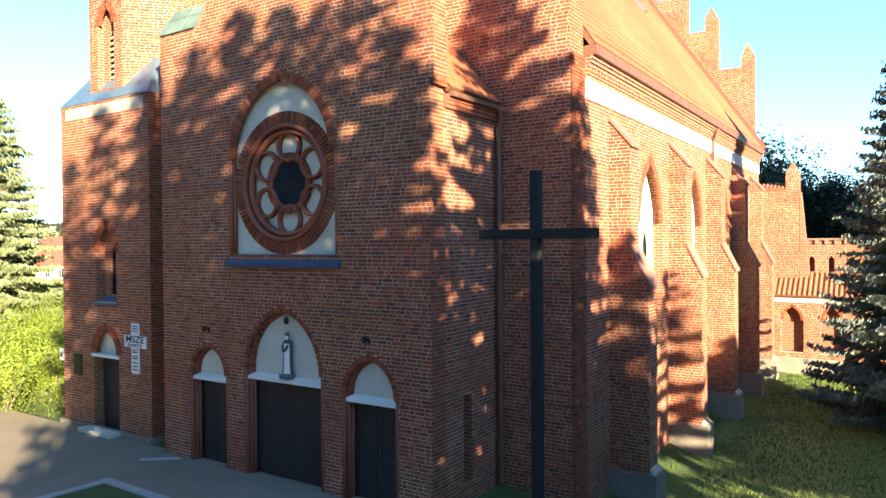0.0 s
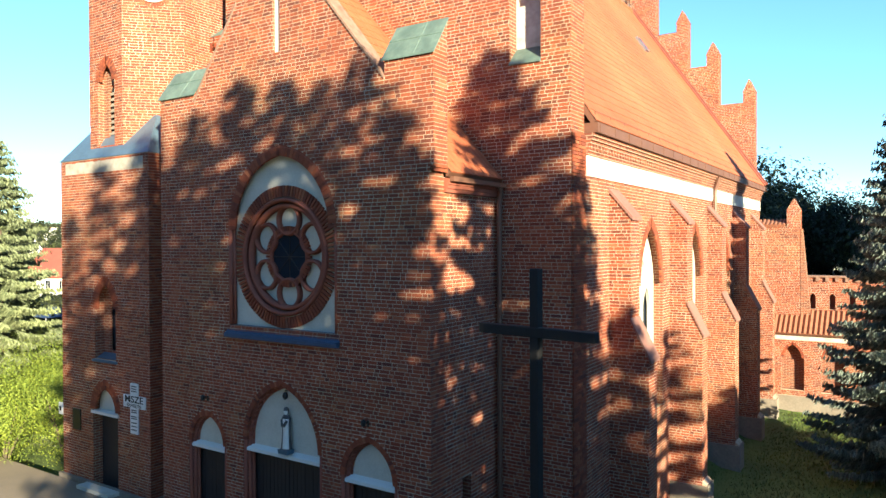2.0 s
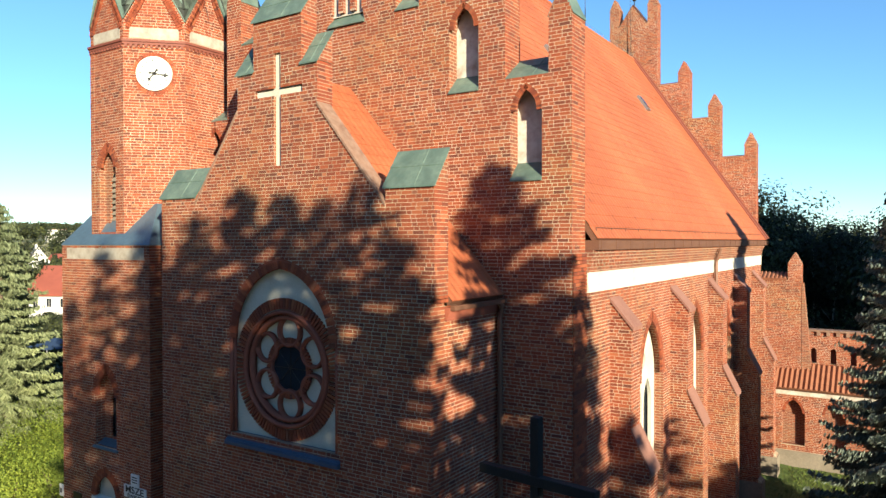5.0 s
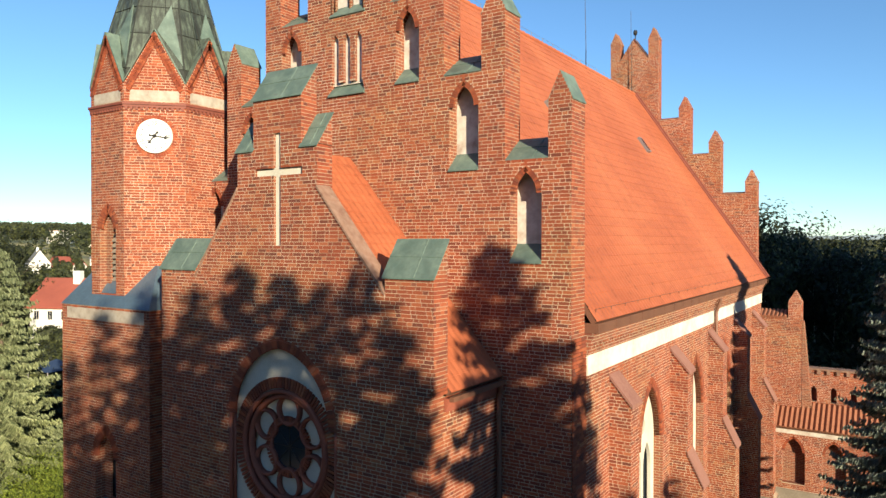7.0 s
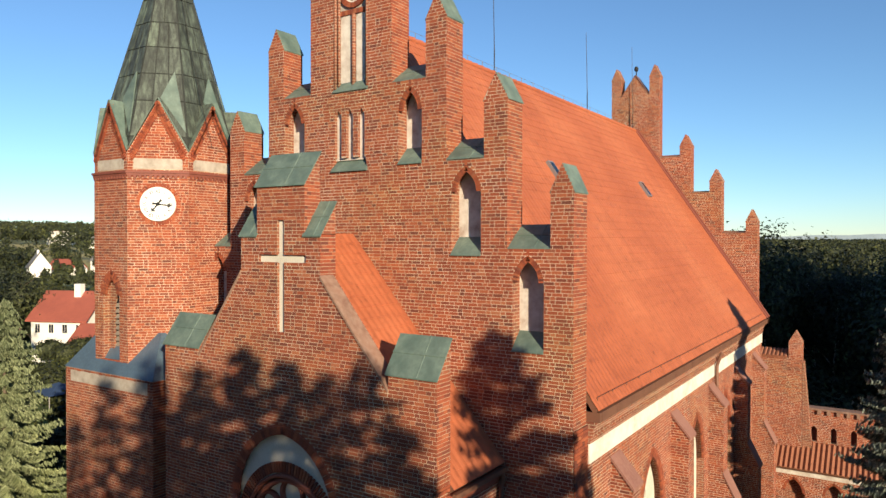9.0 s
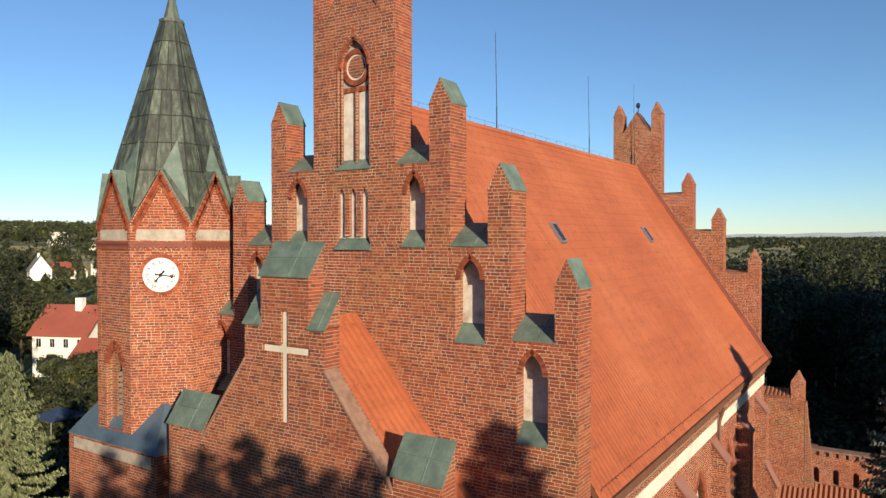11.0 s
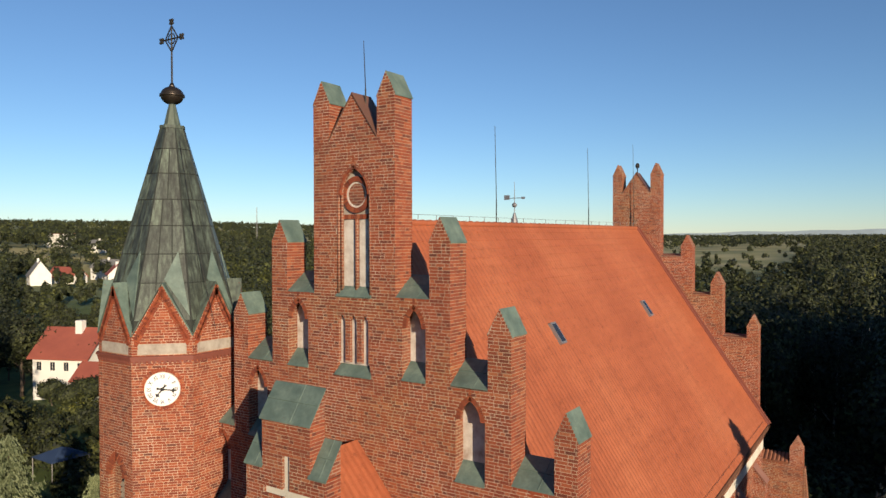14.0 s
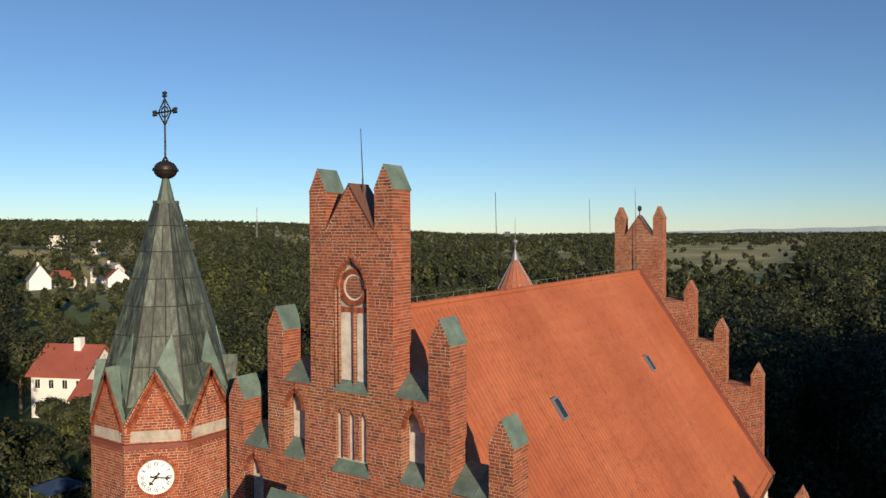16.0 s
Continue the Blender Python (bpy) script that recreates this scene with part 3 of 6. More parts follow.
CAP_TILE = two_scale("weathered_cap_render", (0.25, 0.115, 0.090), (0.19, 0.080, 0.062), (0.30, 0.165, 0.13), 14, 1.5, 0.85, 0.0, 0.15)
for y in BUTT:
    buttress(y)
for a, b in WINDOWS:
    bm = bmesh.new()
    m = (a + b) / 2
    slab(bm, SOUTH, pointed(a - 0.02, b + 0.02, 2.6, 6.2, 8.0), [pointed(a + 0.3, m - 0.08, 2.8, 5.4, 6.1, 6), pointed(m + 0.08, b - 0.3, 2.8, 5.4, 6.1, 6), circle(m, 6.66, 0.24, 16)], -0.27, 0.1, 0, 0)
    win = part("window", bm, PLASTER, church, "tall pointed window with pale plaster tracery")
    bm = bmesh.new()
    slab(bm, SOUTH, pointed(a, b, 2.62, 6.2, 7.9), (), -0.42, 0.02, 0, 0)
    part("pane", bm, GLASS, win)

# porch
COPING = two_scale("coping_mortar", (0.25, 0.135, 0.095), (0.16, 0.080, 0.055), (0.34, 0.245, 0.19), 7, 3.0, 0.95)
PX0, PX1 = -4.0, 4.62
PO = [(PX0, -0.2), (PX1, -0.2), (PX1, 8.9), (4.72, 9.0), (4.72, 11.22), (3.5, 11.22), (3.5, 10.8), (1.6, 13.1), (1.6, 14.1), (1.12, 14.1), (1.12, 15.27), (-0.44, 15.27), (-0.44, 14.1), (-1.0, 14.1), (-1.0, 13.15), (-2.6, 11.0), (-2.6, 11.25), (PX0, 11.25)]
DOORS = ((-2.92, -1.47, 2.25, 2.40, 3.22), (-0.86, 1.70, 2.46, 2.70, 4.24), (2.24, 3.79, 2.27, 2.40, 3.33))
dh = [pointed(a, b, -0.2, s, ap) for a, b, l, s, ap in DOORS]
rose_hole = pointed(-1.34, 2.17, 5.42, 7.75, 9.68, 14)
cross_hole = [(0.24, 11.8), (0.46, 11.8), (0.46, 13.43), (1.15, 13.43), (1.15, 13.64), (0.46, 13.64), (0.46, 14.42), (0.24, 14.42), (0.24, 13.64), (-0.38, 13.64), (-0.38, 13.43), (0.24, 13.43)]
bm = bmesh.new()
slab(bm, PORCH, PO, dh + [rose_hole, cross_hole], 0, 0.5)
porch = part("porch_wall", bm, [MORTAR, REVEAL], church)
w = Brickwork()
w.lay(PORCH, PO, dh + [rose_hole, cross_hole], pick=((3.5, 4.72, 9.0, 11.2), (-0.44, 1.12, 14.3, 15.2)))
for a, b, l, s, ap in DOORS:
    w.ring(PORCH, arch_of(a, b, s, ap, 0.0), -0.12, proud=0.010)
w.ring(PORCH, arch_of(-1.34, 2.17, 7.75, 9.68, 0.0), -0.24, proud=0.006)
PSIDE = Plane(PX1, 0, 0, 1)
w.lay(PSIDE, [(0, -0.2), (GY, -0.2), (GY, 8.75), (0, 8.75)], [[(1.2, 0.5), (1.55, 0.5), (1.55, 2.4), (1.2, 2.4)]])
w.lay(Plane(4.72, 0, 0, 1), [(0, 8.8), (0.5, 8.8), (0.5, 11.22), (0, 11.22)])
w.lay(Plane(1.6, 0, 0, 1), [(0, 13.1), (0.5, 13.1), (0.5, 14.1), (0, 14.1)])
w.lay(Plane(1.12, 0, 0, 1), [(0, 14.1), (0.5, 14.1), (0.5, 15.27), (0, 15.27)])
w.lay(Plane(-2.6, 0, 0, 1), [(0, 10.5), (0.5, 10.5), (0.5, 11.25), (0, 11.25)])
w.link("brickwork", porch)
w.link_single(porch)
bm = bmesh.new()
slab(bm, PSIDE, [(0.502, -0.2), (GY - 0.002, -0.2), (GY - 0.002, 8.75), (0.502, 8.75)], [[(1.2, 0.5), (1.55, 0.5), (1.55, 2.4), (1.2, 2.4)]], 0, 0.45)
box(bm, PX1 - 0.46, PX1 - 0.3, 1.0, 1.75, 0.3, 2.6, 1)
part("porch_wall", bm, [MORTAR, REVEAL], church)
bm = bmesh.new()
slab(bm, Plane(PX0, GY, 0, -1), [(0.002, -0.2), (GY - 0.502, -0.2), (GY - 0.502, 8.75), (0.002, 8.75)], (), 0, 0.45)
part("porch_wall", bm, [REVEAL, REVEAL], church)
for x0, x1, z in ((3.5, 4.72, 11.22), (-4.0, -2.6, 11.25), (-0.44, 1.12, 15.27), (1.14, 1.6, 14.1), (-1.0, -0.46, 14.1)):
    cap_slope(porch, x0, x1, 0, 0.5, z, z + 0.72)
for (xa, za), (xb, zb) in (((3.5, 10.8), (1.6, 13.1)), ((-2.6, 11.0), (-1.0, 13.15))):
    bm = bmesh.new()
    prism(bm, [(xa, -0.03, za), (xb, -0.03, zb), (xb, 0.42, zb), (xa, 0.42, za)], [(xa, -0.03, za + 0.075), (xb, -0.03, zb + 0.075), (xb, 0.42, zb + 0.075), (xa, 0.42, za + 0.075)])
    part("coping", fix_normals(bm), COPING, porch, "mortared stone coping on the gable slope")
tiled("porch_roof", church, (4.78, 0.52, 8.84), (0, 1, 0), GY - 0.53, (0.2, 0.52, 14.1), "small tiled slope behind the porch gable")
tiled("porch_roof", church, (-4.38, GY - 0.01, 8.84), (0, -1, 0), GY - 0.53, (0.2, GY - 0.01, 14.1), "small tiled slope behind the porch gable")
bm = bmesh.new()
slab(bm, PORCH, [(0.20, 11.75), (0.50, 11.75), (0.50, 13.38), (1.2, 13.38), (1.2, 13.69), (0.50, 13.69), (0.50, 14.47), (0.20, 14.47), (0.20, 13.69), (-0.43, 13.69), (-0.43, 13.38), (0.20, 13.38)], (), -0.07, 0.05, 0, 0)
part("cross_relief", bm, PLASTER, porch, "pale plastered recessed cross")
for a, b, l, s, ap in DOORS:
    bm = bmesh.new()
    slab(bm, PORCH, [(a, -0.1), (b, -0.1), (b, l), (a, l)], (), -0.3, 0.06, 0, 0)
    part("door", bm, WOOD_DARK, porch, "dark wooden double door")
    bm = bmesh.new()
    slab(bm, PORCH, pointed(a, b, l, s + 0.05, ap), (), -0.19, 0.06, 0, 0)
    part("tympanum", bm, PLASTER, porch, "pale plaster tympanum over the door")

DARK_BRICK = two_scale("dark_moulded_brick", (0.16, 0.045, 0.03), (0.22, 0.06, 0.04), (0.12, 0.04, 0.03), 30, 2, 0.7)
BALL = two_scale("dark_bronze", (0.05, 0.04, 0.032), (0.075, 0.058, 0.045), (0.035, 0.03, 0.026), 20, 2, 0.38, 0.7, 0.05)

# tower
TX, TY, TA = -7.49, 2.66, 2.06
tr = TA / math.cos(math.pi / 8)
OCT = [(math.cos(math.pi / 8 + i * math.pi / 4), math.sin(math.pi / 8 + i * math.pi / 4)) for i in range(8)]
TBASE = Plane(0, 0.4, 1, 0)
TDOOR = pointed(-8.0, -6.71, -0.5, 2.45, 3.22)
TWIN = pointed(-7.86, -6.78, 4.0, 5.5, 6.35)
bm = bmesh.new()
tbo = [(-9.67, -0.6), (-5.15, -0.6), (-5.15, 9.98), (-9.67, 9.98)]
slab(bm, TBASE, tbo, [TDOOR, TWIN], 0, 0.6)
box(bm, -9.67, -5.15, 1.002, 4.92, -0.6, 9.98)
tbase = part("tower_base", bm, [MORTAR, REVEAL], church)
w = Brickwork()
w.lay(TBASE, tbo, [TDOOR, TWIN, [(-9.4, 9.55), (-5.4, 9.55), (-5.4, 9.9), (-9.4, 9.9)]])
w.lay(Plane(-5.15, 0.4, 0, 1), [(0, -0.4), (1.5, -0.4), (1.5, 9.95), (0, 9.95)])
for k in range(2):
    w.ring(TBASE, arch_of(-8.0, -6.71, 2.45, 3.22, 0.135 * k), -0.13, proud=0.006 + 0.006 * k)
    w.ring(TBASE, arch_of(-7.86, -6.78, 5.5, 6.35, 0.135 * k), -0.13, proud=0.006)
bm = bmesh.new()
prism(bm, [(TX + c * (tr - 0.36), TY + s * (tr - 0.36), 9.5) for c, s in OCT], [(TX + c * (tr - 0.36), TY + s * (tr - 0.36), 16.5) for c, s in OCT])
tower = part("tower_wall", bm, MORTAR, church)
w.link("brickwork", tbase)
w = Brickwork()
side = 2 * tr * math.sin(math.pi / 8)
FACES = []
for i in range(8):
    c0, c1 = OCT[i], OCT[(i + 1) % 8]
    p0, p1 = (TX + c0[0] * tr, TY + c0[1] * tr), (TX + c1[0] * tr, TY + c1[1] * tr)
    FACES.append(Plane(*p0, p1[0] - p0[0], p1[1] - p0[1]))
GABLE_TOP, GABLE_FOOT = 18.1, 16.55
for pl in FACES:
    seen = pl.n.dot(Vector((0.8, -0.6, 0))) > -0.35
    niche = pointed(side / 2 - 0.42, side / 2 + 0.42, 10.35, 12.3, 12.92)
    panel = [(0.17, 16.06), (side - 0.17, 16.06), (side - 0.17, 16.36), (0.17, 16.36)]
    westward = pl.n.y < -0.95
    if seen:
        w.lay(pl, [(0, 9.9), (side, 9.9), (side, GABLE_FOOT), (side / 2, GABLE_TOP), (0, GABLE_FOOT)], [panel, niche] if westward else [panel])
        edge = Plane(pl.o.x + pl.n.x * 0.014, pl.o.y + pl.n.y * 0.014, pl.u.x, pl.u.y)
        w.lay(edge, [(0, 11.0), (0.20, 11.0), (0.20, 15.85), (0, 15.85)])
        w.lay(edge, [(side - 0.20, 11.0), (side, 11.0), (side, 15.85), (side - 0.20, 15.85)])
        for k in range(2):
            off = 0.02 + 0.15 * k
            w.ring(Plane(pl.o.x + pl.n.x * 0.02, pl.o.y + pl.n.y * 0.02, pl.u.x, pl.u.y), [(0.05, GABLE_FOOT - off), (side / 2, GABLE_TOP - off), (side - 0.05, GABLE_FOOT - off)], 0.13, proud=0.03)
        if westward:
            for k in range(2):
                w.ring(pl, arch_of(side / 2 - 0.42, side / 2 + 0.42, 12.3, 12.92, 0.135 * k), -0.13)
    bm = bmesh.new()
    slab(bm, pl, [(0, 9.5), (side, 9.5), (side, GABLE_FOOT), (side / 2, GABLE_TOP), (0, GABLE_FOOT)], [niche] if westward else [], 0, 0.3)
    for a in (0.0, side - 0.20):
        slab(bm, pl, [(a, 11.0), (a + 0.20, 11.0), (a + 0.20, 15.85), (a, 15.85)], (), 0.014, 0.012)
    face = part("tower_gable", bm, [MORTAR, REVEAL], tower)
    if westward:
        bm = bmesh.new()
        slab(bm, pl, niche, [pointed(side / 2 - 0.2, side / 2 + 0.2, 10.5, 11.9, 12.25, 5)], -0.22, 0.06, 0, 0)
        part("niche_panel", bm, REVEAL, tower)
        bm = bmesh.new()
        slab(bm, pl, [(side / 2 - 0.3, 10.4), (side / 2 + 0.3, 10.4), (side / 2 + 0.3, 12.4), (side / 2 - 0.3, 12.4)], (), -0.32, 0.03, 0, 0)
        part("pane", bm, GLASS, tower)
        for k in range(9):
            bm = bmesh.new()
            z = 10.55 + 0.17 * k
            prism(bm, [pl.at(side / 2 - 0.2, z, -0.24), pl.at(side / 2 + 0.2, z, -0.24), pl.at(side / 2 + 0.2, z + 0.1, -0.31), pl.at(side / 2 - 0.2, z + 0.1, -0.31)],
                  [pl.at(side / 2 - 0.2, z + 0.02, -0.24), pl.at(side / 2 + 0.2, z + 0.02, -0.24), pl.at(side / 2 + 0.2, z + 0.12, -0.31), pl.at(side / 2 - 0.2, z + 0.12, -0.31)])
            part("louvre_slat", fix_normals(bm), STONE, tower)
    bm = bmesh.new()
    slab(bm, pl, panel, (), 0.006, 0.02, 0, 0)
    part("frieze_panel", bm, FRIEZE, tower, "pale plaster frieze panel")
    bm = bmesh.new()
    for z0, z1, o in ((15.86, 15.93, 0.05), (15.93, 16.0, 0.085)):
        prism(bm, [pl.at(-o * 0.42, z0, 0), pl.at(side + o * 0.42, z0, 0), pl.at(side + o * 0.42, z0, o), pl.at(-o * 0.42, z0, o)],
              [pl.at(-o * 0.42, z1, 0), pl.at(side + o * 0.42, z1, 0), pl.at(side + o * 0.42, z1, o), pl.at(-o * 0.42, z1, o)])
    for k in range(12):
        a = side * (k + 0.25) / 12
        prism(bm, [pl.at(a, 15.78, 0.0), pl.at(a + 0.07, 15.78, 0.0), pl.at(a + 0.07, 15.78, 0.05), pl.at(a, 15.78, 0.05)],
              [pl.at(a, 15.86, 0.0), pl.at(a + 0.07, 15.86, 0.0), pl.at(a + 0.07, 15.86, 0.05), pl.at(a, 15.86, 0.05)])
    part("moulding", fix_normals(bm), DARK_BRICK, tower, "dark red moulded brick string course")
w.link("brickwork", tower)
SEAM = two_scale("dark_copper_seam", (0.016, 0.019, 0.016), (0.026, 0.031, 0.026), (0.012, 0.014, 0.012), 10, 2, 0.8)
SP0, SP1, SZ0, SZ1 = 2.12, 0.34, 17.0, 23.1


def spire_r(z):
    return SP0 + (SP1 - SP0) * (z - SZ0) / (SZ1 - SZ0)


bm = bmesh.new()
prism(bm, [(TX + c * SP0, TY + s * SP0, SZ0) for c, s in OCT], [(TX + c * SP1, TY + s * SP1, SZ1) for c, s in OCT])
prism(bm, [(TX + c * 2.16, TY + s * 2.16, 16.3) for c, s in OCT], [(TX + c * 2.12, TY + s * 2.12, 17.0) for c, s in OCT])
spire = part("spire", bm, SEAM, church, "tall octagonal spire clad in weathered copper")
bm = bmesh.new()
for c, s in OCT:
    tube(bm, (TX + c * (SP0 + 0.005), TY + s * (SP0 + 0.005), SZ0), (TX + c * (SP1 + 0.005), TY + s * (SP1 + 0.005), SZ1), 0.030, 0.022, 6)
part("seam", bm, SEAM, spire, "rolled hip seams of the copper spire")


def sheet_material():
    """Weathered copper sheet: dark brown-green with rain streaks of pale verdigris, each sheet its own tone."""
    m, nt, b = nodes_of("copper_sheet", 0.55)
    info = nt.nodes.new("ShaderNodeObjectInfo")
    tone = ramp(nt, info.outputs["Random"], [(0.0, (0.62, 0.62, 0.60)), (0.5, (0.95, 0.95, 0.95)), (1.0, (1.35, 1.38, 1.30))])
    run = ramp(nt, noise_at(nt, 2.2, 6.0, 0.65, (3.2, 3.2, 0.14)), [(0.28, (0.016, 0.019, 0.016)), (0.46, (0.042, 0.050, 0.041)), (0.60, (0.088, 0.110, 0.088)), (0.75, (0.170, 0.220, 0.178))])
    fleck = ramp(nt, noise_at(nt, 14.0, 6.0, 0.7), [(0.3, (0.7, 0.7, 0.68)), (0.65, (1.12, 1.14, 1.12))])
    nt.links.new(mix(nt, mix(nt, run, tone, 1.0, "MULTIPLY"), fleck, 1.0, "MULTIPLY"), b.inputs["Base Color"])
    bump(nt, b, noise_at(nt, 5.0, 4.0), 0.25, 0.02)
    return m


SHEET = sheet_material()
for i in range(8):
    (c0, s0), (c1, s1) = OCT[i], OCT[(i + 1) % 8]
    mid = Vector((c0 + c1, s0 + s1, 0)).normalized()
    for (za, zb), cols in zip(((17.02, 18.13), (18.13, 19.0), (19.0, 19.87), (19.87, 20.69), (20.69, 21.52), (21.52, 22.32), (22.32, 23.08)), (3, 3, 3, 3, 2, 2, 1)):
        for k in range(cols):
            quad = []
            for f, z in ((k / cols, za), ((k + 1) / cols, za), ((k + 1) / cols, zb), (k / cols, zb)):
                g = 0.016 / (2 * spire_r(z) * math.sin(math.pi / 8))
                f = f + g if f < (k + 0.5) / cols else f - g
                z = z + 0.022 if z == za else z - 0.006
                quad.append(Vector((TX + (c0 + (c1 - c0) * f) * spire_r(z), TY + (s0 + (s1 - s0) * f) * spire_r(z), z)))
            n = (mid + Vector((0, 0, 0.29))).normalized()
            foot, head = n * random.uniform(0.020, 0.026), n * random.uniform(0.008, 0.014)
            bm = bmesh.new()
            prism(bm, quad, [quad[0] + foot, quad[1] + foot, quad[2] + head, quad[3] + head])
            part("copper_sheet", fix_normals(bm), SHEET, spire)
for i, pl in enumerate(FACES):
    apex = pl.at(side / 2, GABLE_TOP + 0.05, 0.06)
    back = pl.at(side / 2, GABLE_TOP + 0.05, -0.9)
    for a in (0.0, side):
        foot = pl.at(a, GABLE_FOOT + 0.03, 0.04)
        n = (apex - foot).cross(back - foot).normalized()
        if n.z < 0:
            n = -n
        bm = bmesh.new()
        prism(bm, [foot, apex, back], [foot + n * 0.03, apex + n * 0.03, back + n * 0.03])
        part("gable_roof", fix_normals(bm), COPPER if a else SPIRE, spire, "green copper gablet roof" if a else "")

    def on_spire(f, z):
        cx, cy = OCT[i][0] + (OCT[(i + 1) % 8][0] - OCT[i][0]) * f, OCT[i][1] + (OCT[(i + 1) % 8][1] - OCT[i][1]) * f
        return Vector((TX + cx * spire_r(z), TY + cy * spire_r(z), z))

    tri = [on_spire(0.5, 18.25), on_spire(0.99, 17.15), on_spire(0.82, 19.1)]
    bm = bmesh.new()
    prism(bm, tri, [v + pl.n * 0.045 for v in tri])
    part("flashing", fix_normals(bm), COPPER, spire, "paler green copper flashing")
bm = bmesh.new()
prism(bm, [(TX + c * 0.40, TY + s * 0.40, 23.02) for c, s in OCT], [(TX + c * 0.40, TY + s * 0.40, 23.12) for c, s in OCT])
prism(bm, [(TX + c * 0.27, TY + s * 0.27, 23.12) for c, s in OCT], [(TX + c * 0.09, TY + s * 0.09, 23.9) for c, s in OCT])
part("spire_tip", bm, SPIRE, spire)
bm = bmesh.new()
bmesh.ops.create_uvsphere(bm, u_segments=28, v_segments=16, radius=0.36, matrix=Matrix.Translation((TX, TY, 24.1)) @ Matrix.Diagonal((1, 1, 0.82, 1)))
tube(bm, (TX, TY, 24.06), (TX, TY, 24.14), 0.39, 0.39, 28)
tube(bm, (TX, TY, 24.34), (TX, TY, 24.52), 0.13, 0.04, 12)
part("ball", bm, BALL, spire, "dark bronze ball under the cross", True)
# iron cross with pierced rhomb and trefoil ends; its arms lie along the west front
bm = bmesh.new()
tube(bm, (TX, TY, 24.4), (TX, TY, 26.45), 0.032, 0.026, 8)
tube(bm, (TX - 0.5, TY, 25.93), (TX + 0.5, TY, 25.93), 0.028, 0.028, 8)
for x, z in ((-0.52, 25.93), (0.52, 25.93), (0, 26.48)):
    for dx, dz in ((0, 0), (0.05, 0.05), (-0.05, 0.05), (0.05, -0.05), (-0.05, -0.05)):
        bmesh.ops.create_uvsphere(bm, u_segments=8, v_segments=6, radius=0.05, matrix=Matrix.Translation((TX + x + dx, TY, z + dz)))
ring = [(0.33, 0), (0, 0.42), (-0.33, 0), (0, -0.42)]
for (a0, b0), (a1, b1) in zip(ring, ring[1:] + ring[:1]):
    tube(bm, (TX + a0, TY, 25.93 + b0), (TX + a1, TY, 25.93 + b1), 0.024, 0.024, 6)
for k in range(16):
    a0, a1 = 2 * math.pi * k / 16, 2 * math.pi * (k + 1) / 16
    tube(bm, (TX + 0.17 * math.cos(a0), TY, 25.93 + 0.17 * math.sin(a0)), (TX + 0.17 * math.cos(a1), TY, 25.93 + 0.17 * math.sin(a1)), 0.02, 0.02, 6)
part("cross", bm, BLACK_IRON, spire, "ornate wrought iron cross")
bm = bmesh.new()
prism(bm, [(-9.7, 0.37, 9.98), (-5.12, 0.37, 9.98), (-5.12, 4.95, 9.98), (-9.7, 4.95, 9.98)], [(-8.9, 1.2, 11.2), (-5.9, 1.2, 11.2), (-5.9, 4.1, 11.2), (-8.9, 4.1, 11.2)])
part("tower_skirt_roof", bm, BLUE_TIN, church, "blue-grey tin skirt roof at the tower's foot")

# ---- porch details ----
BRICK_PLAIN = two_scale("moulded_brick", (0.25, 0.066, 0.040), (0.32, 0.090, 0.050), (0.19, 0.056, 0.036), 30, 2.5, 0.85)
BLUE_SILL = two_scale("blue_painted_sill", (0.035, 0.065, 0.12), (0.05, 0.09, 0.16), (0.03, 0.045, 0.07), 14, 2, 0.5)
STATUE = two_scale("painted_plaster", (0.05, 0.045, 0.045), (0.14, 0.125, 0.12), (0.04, 0.035, 0.035), 20, 4, 0.7)
WHITE_BOARD = two_scale("white_board", (0.74, 0.74, 0.73), (0.68, 0.68, 0.68), (0.8, 0.8, 0.8), 20, 2, 0.6)
INK, _n, _b2 = nodes_of("black_print", 0.6)
_b2.inputs["Base Color"].default_value = (0.012, 0.012, 0.013, 1)

RX, RZ = 0.42, 7.10


def annulus(bm, plane, cx, cz, r0, r1, o0, o1, n=48, mi=0):
    """A ring with rounded front between two radii; o0 and o1 are the back and the crown."""
    prof = [(r0, o0), (r0 + (r1 - r0) * 0.15, o0 + (o1 - o0) * 0.8), ((r0 + r1) / 2, o1), (r1 - (r1 - r0) * 0.15, o0 + (o1 - o0) * 0.8), (r1, o0)]
    rows = []
    for i in range(n):
        a = 2 * math.pi * i / n
        rows.append([bm.verts.new(plane.at(cx + r * math.cos(a), cz + r * math.sin(a), o)) for r, o in prof])
    for i in range(n):
        p, q = rows[i], rows[(i + 1) % n]
        for k in range(len(prof)):
            j = (k + 1) % len(prof)
            bm.faces.new((p[k], p[j], q[j], q[k])).material_index = mi


